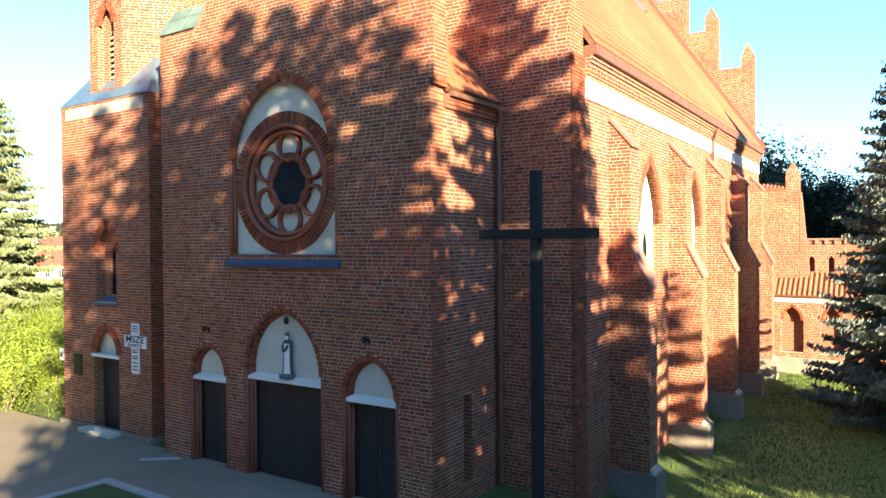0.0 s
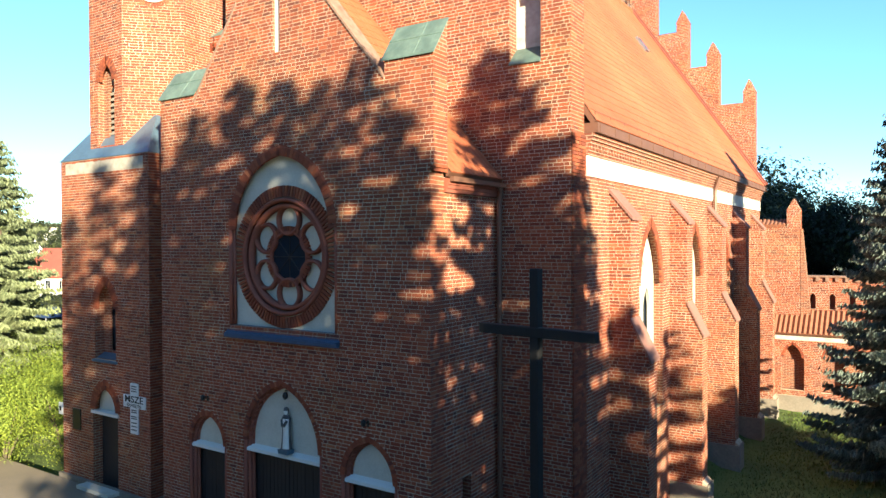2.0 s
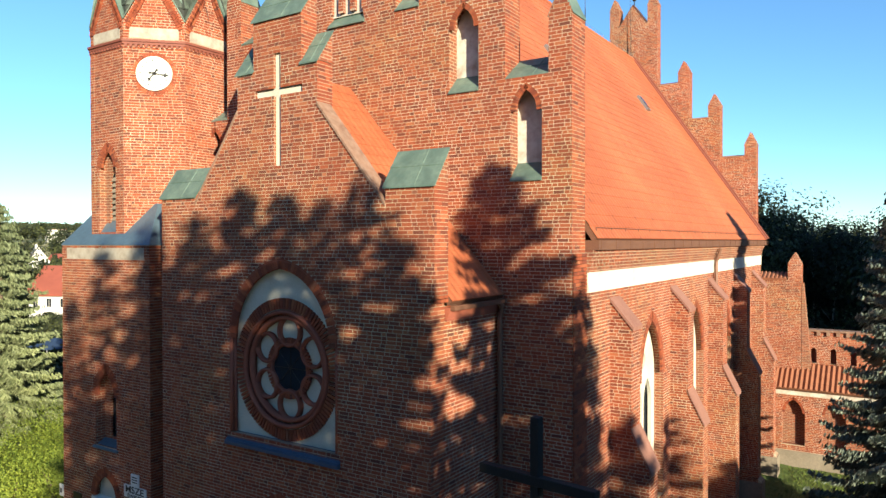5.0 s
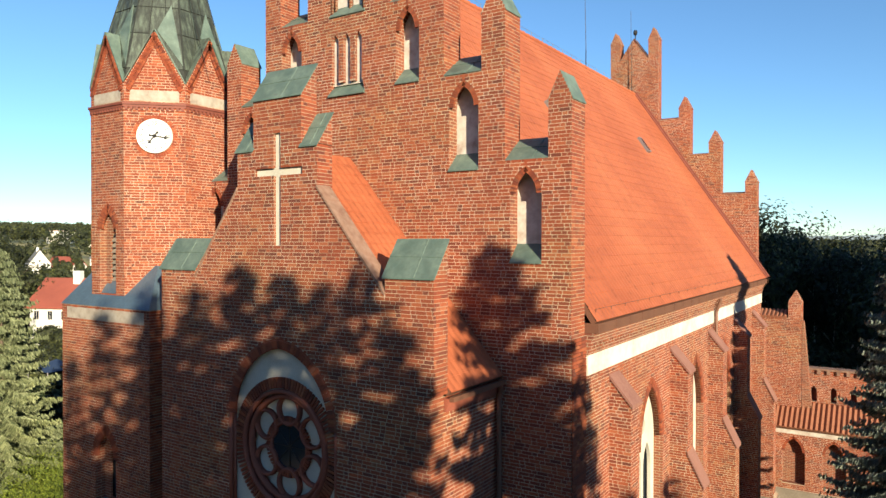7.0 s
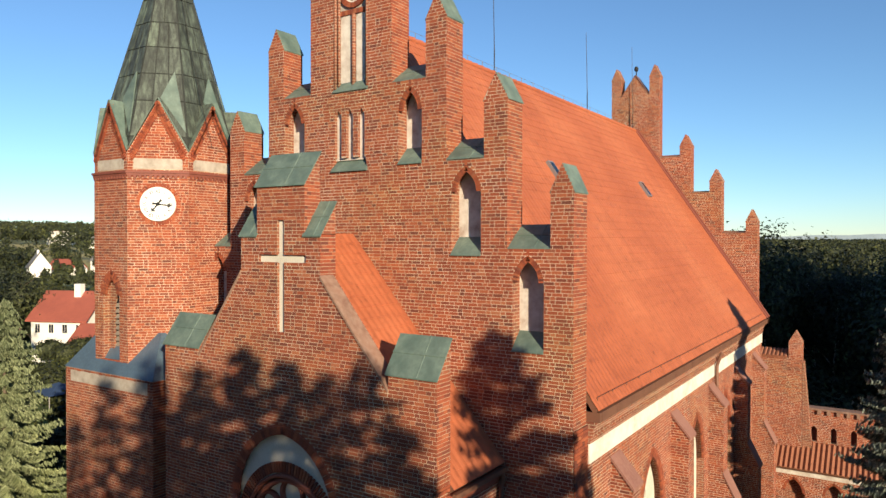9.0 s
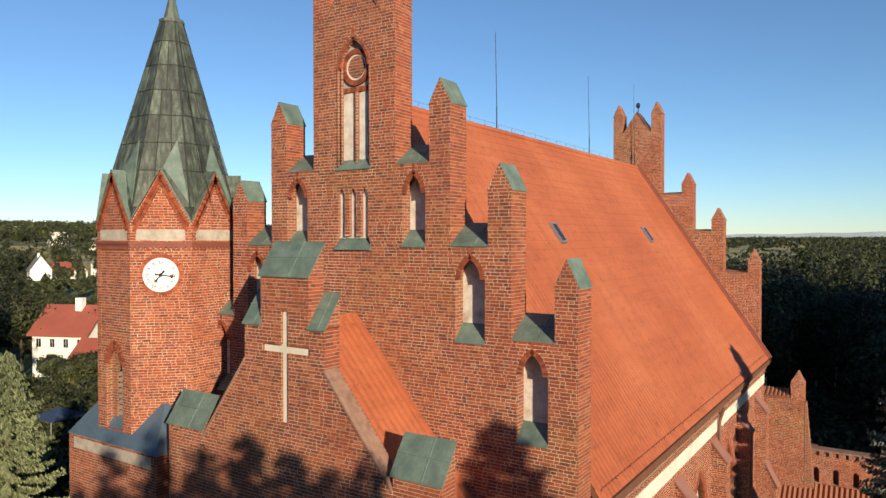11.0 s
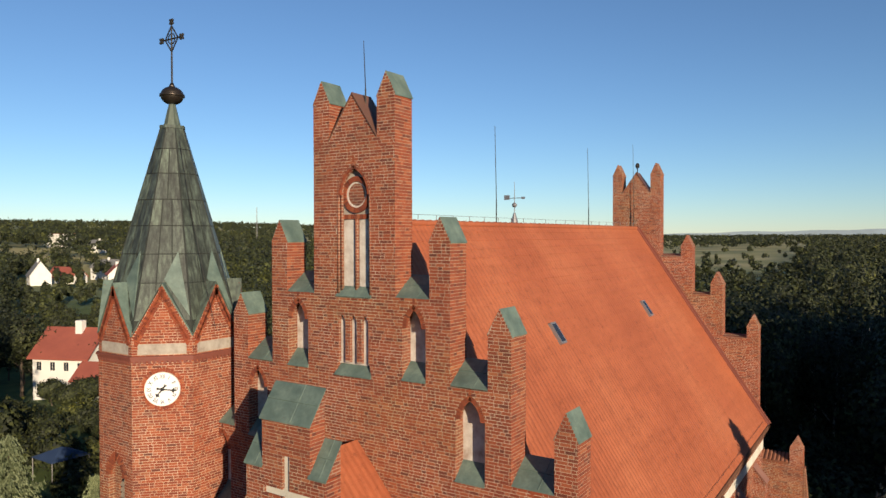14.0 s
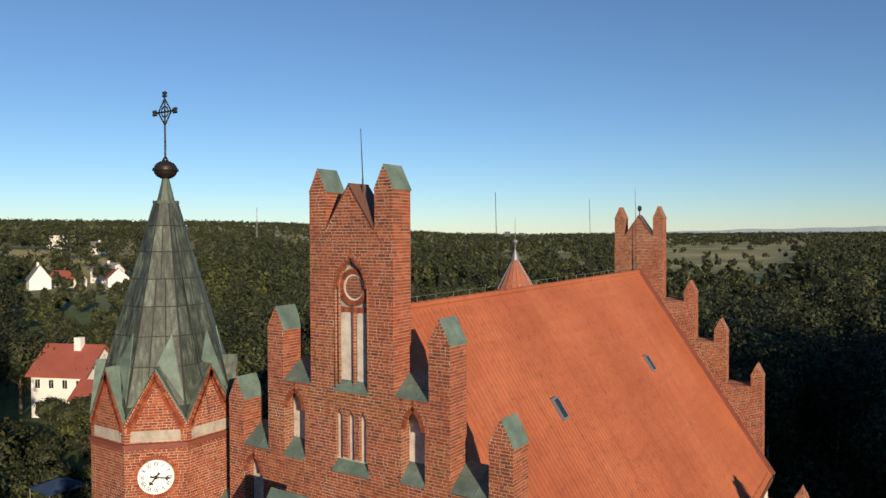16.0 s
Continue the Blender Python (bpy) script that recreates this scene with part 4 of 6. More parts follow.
rose = empty("rose_window", "", "")
rose.parent = church
wk = Brickwork()
for r0, n, ln in ((1.40, 104, 0.26), (0.60, 52, 0.12)):
    for i in range(n):
        a = 2 * math.pi * i / n
        rr = r0 + ln / 2
        c = PORCH.at(RX + rr * math.cos(a), RZ + rr * math.sin(a), -0.16 if r0 > 1 else -0.30)
        wk.add(c, PORCH.u * -math.sin(a) + Vector((0, 0, math.cos(a))), None, PORCH.u * math.cos(a) + Vector((0, 0, math.sin(a))), PORCH.n, 0.062, ln, 0.05, 0.02)
wk.link("fan_bricks", rose)
for r0, r1, o0, o1, nm in ((1.27, 1.39, -0.2, -0.06, "moulding"), (1.13, 1.27, -0.3, -0.14, "moulding"), (0.54, 0.62, -0.36, -0.24, "moulding")):
    bm = bmesh.new()
    annulus(bm, PORCH, RX, RZ, r0, r1, o0, o1)
    part(nm, fix_normals(bm), BRICK_PLAIN, rose, "round moulded brick ring", True)
foils = [(RX + 0.865 * math.cos(math.pi / 2 + k * math.pi / 3), RZ + 0.865 * math.sin(math.pi / 2 + k * math.pi / 3)) for k in range(6)]
bm = bmesh.new()
slab(bm, PORCH, circle(RX, RZ, 1.2, 48), (), -0.36, 0.03, 0, 0)
part("foil_panel", bm, PLASTER, rose, "pale plaster behind the foils")
for fx, fz in foils:
    bm = bmesh.new()
    annulus(bm, PORCH, fx, fz, 0.29, 0.385, -0.36, -0.22, 28)
    part("foil", fix_normals(bm), BRICK_PLAIN, rose, "moulded brick foil ring", True)
bm = bmesh.new()
slab(bm, PORCH, circle(RX, RZ, 0.56, 32), (), -0.33, 0.03, 0, 0)
part("pane", bm, GLASS, rose, "dark round glazing")
bm = bmesh.new()
for k in range(4):
    a = math.pi * k / 4
    p = PORCH.at(RX - 0.55 * math.cos(a), RZ - 0.55 * math.sin(a), -0.32)
    q = PORCH.at(RX + 0.55 * math.cos(a), RZ + 0.55 * math.sin(a), -0.32)
    tube(bm, p, q, 0.012, 0.012, 5)
part("glazing_bar", bm, BLACK_IRON, rose)
bm = bmesh.new()
slab(bm, PORCH, rose_hole, [circle(RX, RZ, 1.28, 48)], -0.165, 0.12, 0, 0)
part("rose_field", bm, PLASTER, rose, "grey-white plaster field round the rose window")
bm = bmesh.new()
prism(bm, [(-1.42, -0.1, 5.14), (2.24, -0.1, 5.14), (2.24, 0.2, 5.14), (-1.42, 0.2, 5.14)], [(-1.42, -0.1, 5.22), (2.24, -0.1, 5.22), (2.24, 0.2, 5.46), (-1.42, 0.2, 5.46)])
for k in range(3):
    z = 5.25 + 0.065 * k
    tube(bm, (-1.40, -0.07 + 0.08 * k, z), (2.22, -0.07 + 0.08 * k, z), 0.016, 0.016, 6)
part("sill", fix_normals(bm), BLUE_SILL, rose, "blue tin sill below the rose window")

bm = bmesh.new()
for inset, o, r in ((0.04, 0.04, 0.05), (0.10, 0.11, 0.045)):
    pts = pointed(-1.34 + inset, 2.17 - inset, 5.44, 7.75, 9.68 - inset, 16)[1:] + [(-1.34 + inset, 5.44)]
    for (x0, z0), (x1, z1) in zip(pts, pts[1:]):
        tube(bm, (x0, o, z0), (x1, o, z1), r, r, 7)
part("moulding", bm, BRICK_PLAIN, rose, "rounded brick moulding round the plaster field", True)

# doors: planked leaves, white ledges
for n_door, (a, b, l, s, ap) in enumerate(DOORS):
    bm = bmesh.new()
    box(bm, a + 0.10, b - 0.10, 0.02, 0.3, l - 0.02, l + 0.05)
    prism(bm, [(a + 0.11, 0.04, l + 0.05), (b - 0.11, 0.04, l + 0.05), (b - 0.11, 0.22, l + 0.05), (a + 0.11, 0.22, l + 0.05)], [(a + 0.11, 0.04, l + 0.06), (b - 0.11, 0.04, l + 0.06), (b - 0.11, 0.22, l + 0.13), (a + 0.11, 0.22, l + 0.13)])
    part("lintel", bm, WHITE, porch, "white ledge over the door")
    m = (a + b) / 2
    for x0, x1 in ((a + 0.02, m - 0.006), (m + 0.006, b - 0.02)):
        leaf = empty("door_leaf", "dark stained planked door leaf", "")
        leaf.parent = porch
        k = max(3, round((x1 - x0) / 0.13))
        for i in range(k):
            bm = bmesh.new()
            p, q = x0 + (x1 - x0) * i / k, x0 + (x1 - x0) * (i + 1) / k - 0.008
            box(bm, p, q, 0.262 + 0.004 * random.random(), 0.3, 0.12, l - 0.03)
            part("plank", bm, WOOD_DARK, leaf)
    bm = bmesh.new()
    tube(bm, (m + 0.06, 0.22, 1.15), (m + 0.06, 0.22, 1.33), 0.012, 0.012, 6)
    tube(bm, (m + 0.06, 0.22, 1.24), (m + 0.06, 0.27, 1.24), 0.01, 0.01, 6)
    part("door_handle", bm, BLACK_IRON, porch)
    # moulded jambs
    bm = bmesh.new()
    for r, o, d in ((0.045, -0.045, 0.05), (0.115, -0.12, 0.05), (0.165, -0.19, 0.04)):
        pts = pointed(a + r, b - r, 0.0, s, ap - r, 12)[1:] + [(a + r, 0.0)]
        for (x0, z0), (x1, z1) in zip(pts, pts[1:]):
            tube(bm, (x0, -o, z0), (x1, -o, z1), d, d, 7)
    part("moulding", bm, BRICK_PLAIN, porch, "rounded brick moulding of the doorway", True)

# statue in the middle tympanum, under a small lamp
bm = bmesh.new()
prof = [(0.0, 0.16), (0.03, 0.17), (0.25, 0.145), (0.55, 0.13), (0.8, 0.135), (0.93, 0.145), (1.0, 0.10), (1.04, 0.06), (1.08, 0.075), (1.16, 0.085), (1.23, 0.07), (1.27, 0.02)]
rings = []
for z, r in prof:
    rings.append([bm.verts.new((0.54 + 0.85 * r * math.cos(2 * math.pi * i / 14) * (1 + 0.05 * (i % 2)), 0.06 + 0.65 * r * math.sin(2 * math.pi * i / 14), 2.66 + 0.77 * z)) for i in range(14)])
for p, q in zip(rings, rings[1:]):
    for i in range(14):
        f = bm.faces.new((p[i], p[(i + 1) % 14], q[(i + 1) % 14], q[i]))
        z = (p[i].co.z + q[i].co.z) / 2
        f.material_index = 1 if (i in (10, 11, 12) and 2.7 < z < 3.35) or (i in (9, 10, 11, 12) and 3.46 < z < 3.57) else 0
bm.faces.new(rings[0][::-1])
bm.faces.new(rings[-1])
tube(bm, (0.46, 0.0, 3.34), (0.52, -0.05, 3.20), 0.035, 0.03, 8)
tube(bm, (0.62, 0.0, 3.34), (0.56, -0.05, 3.20), 0.035, 0.03, 8)
tagged(finish("statue", fix_normals(bm), [STATUE, WHITE], None, "", True), "small painted robed statue on a bracket over the door", "statue")
bm = bmesh.new()
prism(bm, [(0.40, -0.06, 2.56), (0.68, -0.06, 2.56), (0.68, 0.15, 2.56), (0.40, 0.15, 2.56)], [(0.38, -0.08, 2.66), (0.70, -0.08, 2.66), (0.70, 0.15, 2.66), (0.38, 0.15, 2.66)])
part("bracket", bm, BLUE_TIN, porch)


def wall_lamp(x, y, z):
    ob = empty("wall_lamp", "small dark lantern on an iron bracket over a church door", "lamp", (x, y, z), "lanterns over the doors")
    bm = bmesh.new()
    tube(bm, (0, 0, 0), (0, -0.16, 0.05), 0.012, 0.010, 6)
    tube(bm, (0, 0, -0.08), (0, -0.09, 0.02), 0.008, 0.008, 6)
    box(bm, -0.025, 0.025, -0.015, 0.0, -0.10, 0.03)
    part("bracket", bm, BLACK_IRON, ob)
    bm = bmesh.new()
    tube(bm, (0, -0.16, -0.05), (0, -0.16, 0.04), 0.045, 0.055, 8)
    tube(bm, (0, -0.16, 0.04), (0, -0.16, 0.09), 0.07, 0.015, 8)
    part("shade", bm, BLACK_IRON, ob)
    return ob


lamp = wall_lamp(-2.14, -0.01, 3.56)
copy_thing(lamp, pose(3.03, -0.01, 3.64))
bm = bmesh.new()
tube(bm, (0.55, 0.1, 4.0), (0.55, 0.02, 4.02), 0.012, 0.012, 6)
bmesh.ops.create_uvsphere(bm, u_segments=10, v_segments=8, radius=0.065, matrix=Matrix.Translation((0.55, 0.02, 3.90)) @ Matrix.Diagonal((1, 1, 1.4, 1)))
part("lantern", bm, BLACK_IRON, porch, "dark hanging lantern in the arch", True)

# porch eaves, downpipe
bm = bmesh.new()
box(bm, PX1 + 0.012, PX1 + 0.07, 0.502, GY - 0.03, 8.44, 8.52)
box(bm, PX1 + 0.012, PX1 + 0.10, 0.502, GY - 0.03, 8.52, 8.60)
box(bm, PX1 + 0.012, PX1 + 0.13, 0.502, GY - 0.03, 8.60, 8.72)
part("corbel_table", bm, BRICK_PLAIN, porch)


def pipe(name, pts, r, parent, label):
    bm = bmesh.new()
    for p, q in zip(pts, pts[1:]):
        tube(bm, p, q, r, r, 10)
    z = pts[-2][2] - 0.4
    while z > pts[-1][2] + 0.3:
        tube(bm, (pts[-1][0], pts[-1][1], z), (pts[-1][0], pts[-1][1], z + 0.05), r * 1.3, r * 1.3, 10)
        z -= 1.9
    return part(name, bm, BROWN_TIN, parent, label)


pipe("downpipe", [(4.81, 2.5, 8.68), (4.81, 2.6, 8.55), (4.75, 2.62, 8.35), (4.75, 2.62, 0.15)], 0.06, church, "brown tin downpipe in the corner of porch and nave")
bm = bmesh.new()
box(bm, 4.76, 4.86, 0.52, GY - 0.02, 8.66, 8.76)
part("gutter", bm, BROWN_TIN, church)
pipe("downpipe", [(SX + 0.28, 15.9, 9.8), (SX + 0.12, 15.9, 9.3), (SX + 0.12, 15.9, -0.8)], 0.06, church, "brown tin downpipe on the nave wall")

# ---- tower details ----
bm = bmesh.new()
slab(bm, TBASE, [(-9.4, 9.55), (-5.4, 9.55), (-5.4, 9.9), (-9.4, 9.9)], (), 0.002, 0.02, 0, 0)
part("frieze_panel", bm, FRIEZE, tbase, "whitewashed panel under the skirt roof")
bm = bmesh.new()
slab(bm, TBASE, [(-8.0, -0.1), (-6.71, -0.1), (-6.71, 2.36), (-8.0, 2.36)], (), -0.3, 0.06, 0, 0)
part("door", bm, WOOD_DARK, tbase, "dark wooden tower door")
bm = bmesh.new()
slab(bm, TBASE, pointed(-7.98, -6.73, 2.36, 2.5, 3.22), (), -0.2, 0.06, 0, 0)
part("tympanum", bm, PLASTER, tbase)
bm = bmesh.new()
box(bm, -8.06, -6.65, 0.36, 0.7, 2.33, 2.41)
part("lintel", bm, WHITE, tbase, "white ledge over the door")
bm = bmesh.new()
slab(bm, TBASE, TWIN, [pointed(-7.55, -7.1, 4.2, 5.35, 5.85, 6)], -0.3, 0.06, 0, 0)
part("niche_panel", bm, REVEAL, tbase)
bm = bmesh.new()
slab(bm, TBASE, [(-7.6, 4.1), (-7.0, 4.1), (-7.0, 6.0), (-7.6, 6.0)], (), -0.4, 0.03, 0, 0)
part("pane", bm, GLASS, tbase)
bm = bmesh.new()
prism(bm, [(-7.95, 0.34, 3.9), (-6.7, 0.34, 3.9), (-6.7, 0.7, 3.9), (-7.95, 0.7, 3.9)], [(-7.95, 0.34, 3.94), (-6.7, 0.34, 3.94), (-6.7, 0.7, 4.14), (-7.95, 0.7, 4.14)])
part("sill", bm, BLUE_TIN, tbase)
bm = bmesh.new()
box(bm, -9.78, -5.1, 0.3, 0.41, -0.6, 0.25)
box(bm, -5.16, -5.05, 0.41, 2.0, -0.6, 0.25)
part("plinth", bm, STONE, tbase, "rough fieldstone plinth")
bm = bmesh.new()
box(bm, -8.35, -6.35, -0.35, 0.29, -0.5, 0.08)
box(bm, -8.15, -6.5, -0.05, 0.292, 0.082, 0.24)
part("step", bm, PLASTER, tbase, "worn stone steps at the tower door")
bm = bmesh.new()
box(bm, -9.06, -8.64, 0.36, 0.41, 1.70, 2.34)
part("notice_frame", bm, BLACK_IRON, tbase)

bm = bmesh.new()
box(bm, -9.90, -9.68, 0.385, 0.405, 2.05, 2.42)
plate = part("wall_plate", bm, WHITE_BOARD, tbase, "small white plate at the tower's corner")
bm = bmesh.new()
box(bm, -9.86, -9.76, 0.378, 0.386, 2.16, 2.30)
part("print_bar", bm, INK, plate)

# mass times board
board = empty("notice_board", "white cross-shaped notice board with black lettering on the tower wall", "sign")
bm = bmesh.new()
slab(bm, TBASE, [(-6.02, 2.0), (-5.66, 2.0), (-5.66, 2.74), (-5.32, 2.74), (-5.32, 3.09), (-5.66, 3.09), (-5.66, 3.44), (-6.02, 3.44), (-6.02, 3.09), (-6.35, 3.09), (-6.35, 2.74), (-6.02, 2.74)], (), 0.05, 0.04, 0, 0)
part("panel", bm, WHITE_BOARD, board)


def lettering(name, body, size, plane, a, b, out, mat, parent, bold=0.0):
    cu = bpy.data.curves.new(name, "FONT")
    cu.body, cu.size, cu.align_x, cu.align_y, cu.extrude, cu.offset = body, size, "CENTER", "CENTER", 0.002, bold
    cu.materials.append(mat)
    ob = new(name, cu)
    rot = Matrix((plane.u, Vector((0, 0, 1)), plane.n)).transposed().to_4x4()
    ob.matrix_world = Matrix.Translation(plane.at(a, b, out)) @ rot
    ob.parent = parent
    return ob


for word, size, z in (("MSZE", 0.27, 2.975), ("ŚWIĘTE", 0.125, 2.80)):
    ob = lettering("lettering", word, size, TBASE, -5.835, z, 0.056, INK, board, 0.0035 if size > 0.2 else 0.0015)
    ob.matrix_world = ob.matrix_world @ Matrix.Diagonal((1.38 if size > 0.2 else 1.55, 1, 1, 1))
for z, n in ((3.34, 1), (3.27, 1), (3.2, 1), (2.66, 1), (2.6, 2), (2.48, 1), (2.42, 1), (2.3, 2), (2.2, 1), (2.1, 1)):
    for k in range(n):
        x = -5.97 + 0.13 * k
        bm = bmesh.new()
        slab(bm, TBASE, [(x, z), (x + 0.26 / n, z), (x + 0.26 / n, z + 0.03), (x, z + 0.03)], (), 0.053, 0.002, 0, 0)
        part("print_bar", bm, INK, board)

# clock on the tower's south-west face
CF = [f for f in FACES if f.n.x > 0.6 and f.n.y < -0.6][0]
CA, CZ, CR = side / 2, 15.02, 0.48
clock = empty("clock", "", "")
clock["label"] = "white round tower clock with black hands"
clock.parent = church
bm = bmesh.new()
slab(bm, CF, circle(CA, CZ, CR, 48), (), 0.06, 0.05, 0, 0)
part("dial", bm, WHITE_BOARD, clock)
bm = bmesh.new()
annulus(bm, CF, CA, CZ, CR - 0.005, CR + 0.03, 0.02, 0.075, 48)
part("rim", fix_normals(bm), WHITE, clock, "", True)
w = Brickwork()
for k in range(46):
    a = 2 * math.pi * k / 46
    w.add(CF.at(CA + 0.575 * math.cos(a), CZ + 0.575 * math.sin(a)), CF.u * -math.sin(a) + Vector((0, 0, math.cos(a))), None, CF.u * math.cos(a) + Vector((0, 0, math.sin(a))), CF.n, 0.066, 0.12, 0.004, 0.03)
w.link("ring_bricks", clock)
for i, num in enumerate(("XII", "I", "II", "III", "IV", "V", "VI", "VII", "VIII", "IX", "X", "XI")):
    a = math.radians(90 - 30 * i)
    ob = lettering("numeral", num, 0.175, CF, CA, CZ, 0.062, INK, clock, 0.0012)
    rot = Matrix((CF.u, Vector((0, 0, 1)), CF.n)).transposed().to_4x4()
    ob.matrix_world = Matrix.Translation(CF.at(CA + 0.375 * math.cos(a), CZ + 0.375 * math.sin(a), 0.062)) @ rot @ Matrix.Rotation(math.radians(-30 * i), 4, "Z") @ Matrix.Diagonal((0.72, 1, 1, 1))
for nm, deg, ln, wd in (("minute_hand", 98, 0.42, 0.036), ("hour_hand", 218, 0.30, 0.040)):
    a = math.radians(90 - deg)
    c, s = math.cos(a), math.sin(a)
    pts = [(-0.16, -wd), (-0.06, -wd * 0.5), (0.0, -wd * 1.6), (0.06, -wd * 0.5), (ln * 0.62, -wd * 0.5), (ln * 0.74, -wd * 2.0), (ln * 0.84, -wd * 0.6), (ln, 0), (ln * 0.84, wd * 0.6), (ln * 0.74, wd * 2.0), (ln * 0.62, wd * 0.5), (0.06, wd * 0.5), (0.0, wd * 1.6), (-0.06, wd * 0.5), (-0.16, wd)]
    bm = bmesh.new()
    slab(bm, CF, [(CA + p * c - q * s, CZ + p * s + q * c) for p, q in pts], (), 0.085, 0.012, 0, 0)
    part(nm, bm, INK, clock)

# ---- roof furniture ----
RN = Vector((RIDGE - 10.12, 0, 6.72 - AX)).normalized()


def roof_z(x):
    return RIDGE - (x - AX) * (RIDGE - 10.12) / (6.72 - AX)


TIN = two_scale("grey_tin", (0.24, 0.23, 0.24), (0.30, 0.29, 0.29), (0.18, 0.17, 0.18), 20, 2, 0.45, 0.5, 0.1)


def skylight(x, y, w=0.42, l=0.8):
    ob = empty("skylight", "", "")
    ob["label"] = "small grey metal roof light"
    ob.parent = church
    p = Vector((x, y, roof_z(x)))
    dn = Vector((6.72 - AX, 0, 10.12 - RIDGE)).normalized()
    al = Vector((0, 1, 0))
    for nm, o0, o1, m, g in (("frame", 0.0, 0.14, TIN, 0.0), ("pane", 0.14, 0.15, GLASS, 0.07)):
        bm = bmesh.new()
        q = [p + al * g + dn * g, p + al * (w - g) + dn * g, p + al * (w - g) + dn * (l - g), p + al * g + dn * (l - g)]
        prism(bm, [v + RN * o0 for v in q], [v + RN * o1 for v in q])
        part(nm, fix_normals(bm), m, ob)


skylight(2.36, 9.96)
skylight(2.37, 19.64)


def rod(x, y, z0, z1):
    bm = bmesh.new()
    tube(bm, (x, y, z0), (x, y, z0 + 0.9), 0.024, 0.022, 6)
    tube(bm, (x, y, z0 + 0.9), (x - 0.06, y, z1), 0.015, 0.009, 6)
    tagged(finish("lightning_rod", bm, BLACK_IRON), "thin dark lightning rod on the church roof", "lightning rod", "lightning rods")


rod(AX, 10.6, RIDGE, 23.5)
rod(AX, 19.4, RIDGE, 23.6)
rod(AX + 0.16, 3.1, 22.6, 24.8)
rod(AX - 0.1, 26.2, RIDGE, 24.5)
bm = bmesh.new()
for i in range(23):
    y = GY + 1.0 + i
    tube(bm, (AX, y, RIDGE + 0.1), (AX, y, RIDGE + 0.26), 0.012, 0.012, 5)
    tube(bm, (AX, y, RIDGE + 0.26), (AX, y + 1.0, RIDGE + 0.26), 0.006, 0.006, 5)
part("lightning_wire", bm, TIN, church)
bm = bmesh.new()
for i in range(22):
    y = GY + 1.0 + i
    tube(bm, (6.62, y, 10.25), (6.62, y, 10.38), 0.010, 0.010, 5)
    tube(bm, (6.62, y, 10.38), (6.62, y + 1.0, 10.38), 0.007, 0.007, 5)
part("snow_guard", bm, BROWN_TIN, church, "low rail along the eaves")
# plain iron finial added on the far gable, standing in for a bird-like shape
bm = bmesh.new()
tube(bm, (EAX, EY + 0.2, 22.9), (EAX, EY + 0.2, 23.4), 0.03, 0.02, 6)
bmesh.ops.create_uvsphere(bm, u_segments=8, v_segments=6, radius=0.12, matrix=Matrix.Translation((EAX, EY + 0.2, 23.36)) @ Matrix.Diagonal((1, 1, 1.3, 1)))
part("bird_like_finial", bm, BLACK_IRON, church)
# centre gablets' brown covers
for yy, th, xm, half, low, peak in ((GY, 0.75, AX, 0.83, 22.13, 23.32), (EY, 0.6, EAX, 0.78, 21.85, 22.95)):
    cap_b = bmesh.new()
    for s in (-1, 1):
        e = xm + s * half
        prism(cap_b, [(e, yy - 0.03, low), (xm, yy - 0.03, peak), (xm, yy + th + 0.03, peak), (e, yy + th + 0.03, low)],
              [(e, yy - 0.03, low + 0.04), (xm, yy - 0.03, peak + 0.05), (xm, yy + th + 0.03, peak + 0.05), (e, yy + th + 0.03, low + 0.04)])
    part("gable_cover", fix_normals(cap_b), BROWN_TIN, church, "brown tin cover of the centre gablet")
# mortared verge where the roof meets the far gable
bm = bmesh.new()
for d in (0.0, 0.09):
    lo, hi = Vector((6.74, EY - 0.16 + d, 10.12)), Vector((AX, EY - 0.16 + d, RIDGE + 0.02))
    prism(bm, [lo, lo + Vector((0, 0.085, 0)), hi + Vector((0, 0.085, 0)), hi], [lo + RN * (0.07 + d), lo + Vector((0, 0.085, 0)) + RN * (0.09 + d), hi + Vector((0, 0.085, 0)) + RN * (0.09 + d), hi + RN * (0.07 + d)])
part("verge", fix_normals(bm), DARK_BRICK, church, "dark mortared verge along the far gable")
# thin cable hanging beside the spire
bm = bmesh.new()
pts = [Vector((TX + 0.62 + 1.9 * k / 8, TY - 0.2 - 0.15 * k / 8, 22.6 - 5.9 * k / 8 - 0.35 * math.sin(math.pi * k / 8))) for k in range(9)]
for p, q in zip(pts, pts[1:]):
    tube(bm, p, q, 0.009, 0.009, 5)
part("lightning_wire", bm, BLACK_IRON, spire, "thin cable beside the spire")

# ---- stair turret behind the ridge ----
tx, ty = -8.6, 28.6
turret = empty("stair_turret", "round brick stair turret with a ribbed red conical roof", "turret", (tx, ty, 0))
bm = bmesh.new()
tube(bm, (0, 0, -1), (0, 0, 17.6), 1.35, 1.35, 20)
part("wall", bm, REVEAL, turret)
bm = bmesh.new()
tube(bm, (0, 0, 17.3), (0, 0, 20.45), 1.95, 0.12, 20)
part("roof", bm, ROOF_TILE, turret, "red conical roof")
bm = bmesh.new()
for i in range(20):
    a = 2 * math.pi * i / 20
    tube(bm, (1.96 * math.cos(a), 1.96 * math.sin(a), 17.3), (0.13 * math.cos(a), 0.13 * math.sin(a), 20.45), 0.028, 0.016, 5)
part("roof_rib", bm, TIN, turret, "pale metal ribs")
bm = bmesh.new()
tube(bm, (0, 0, 20.35), (0, 0, 21.0), 0.26, 0.06, 10)
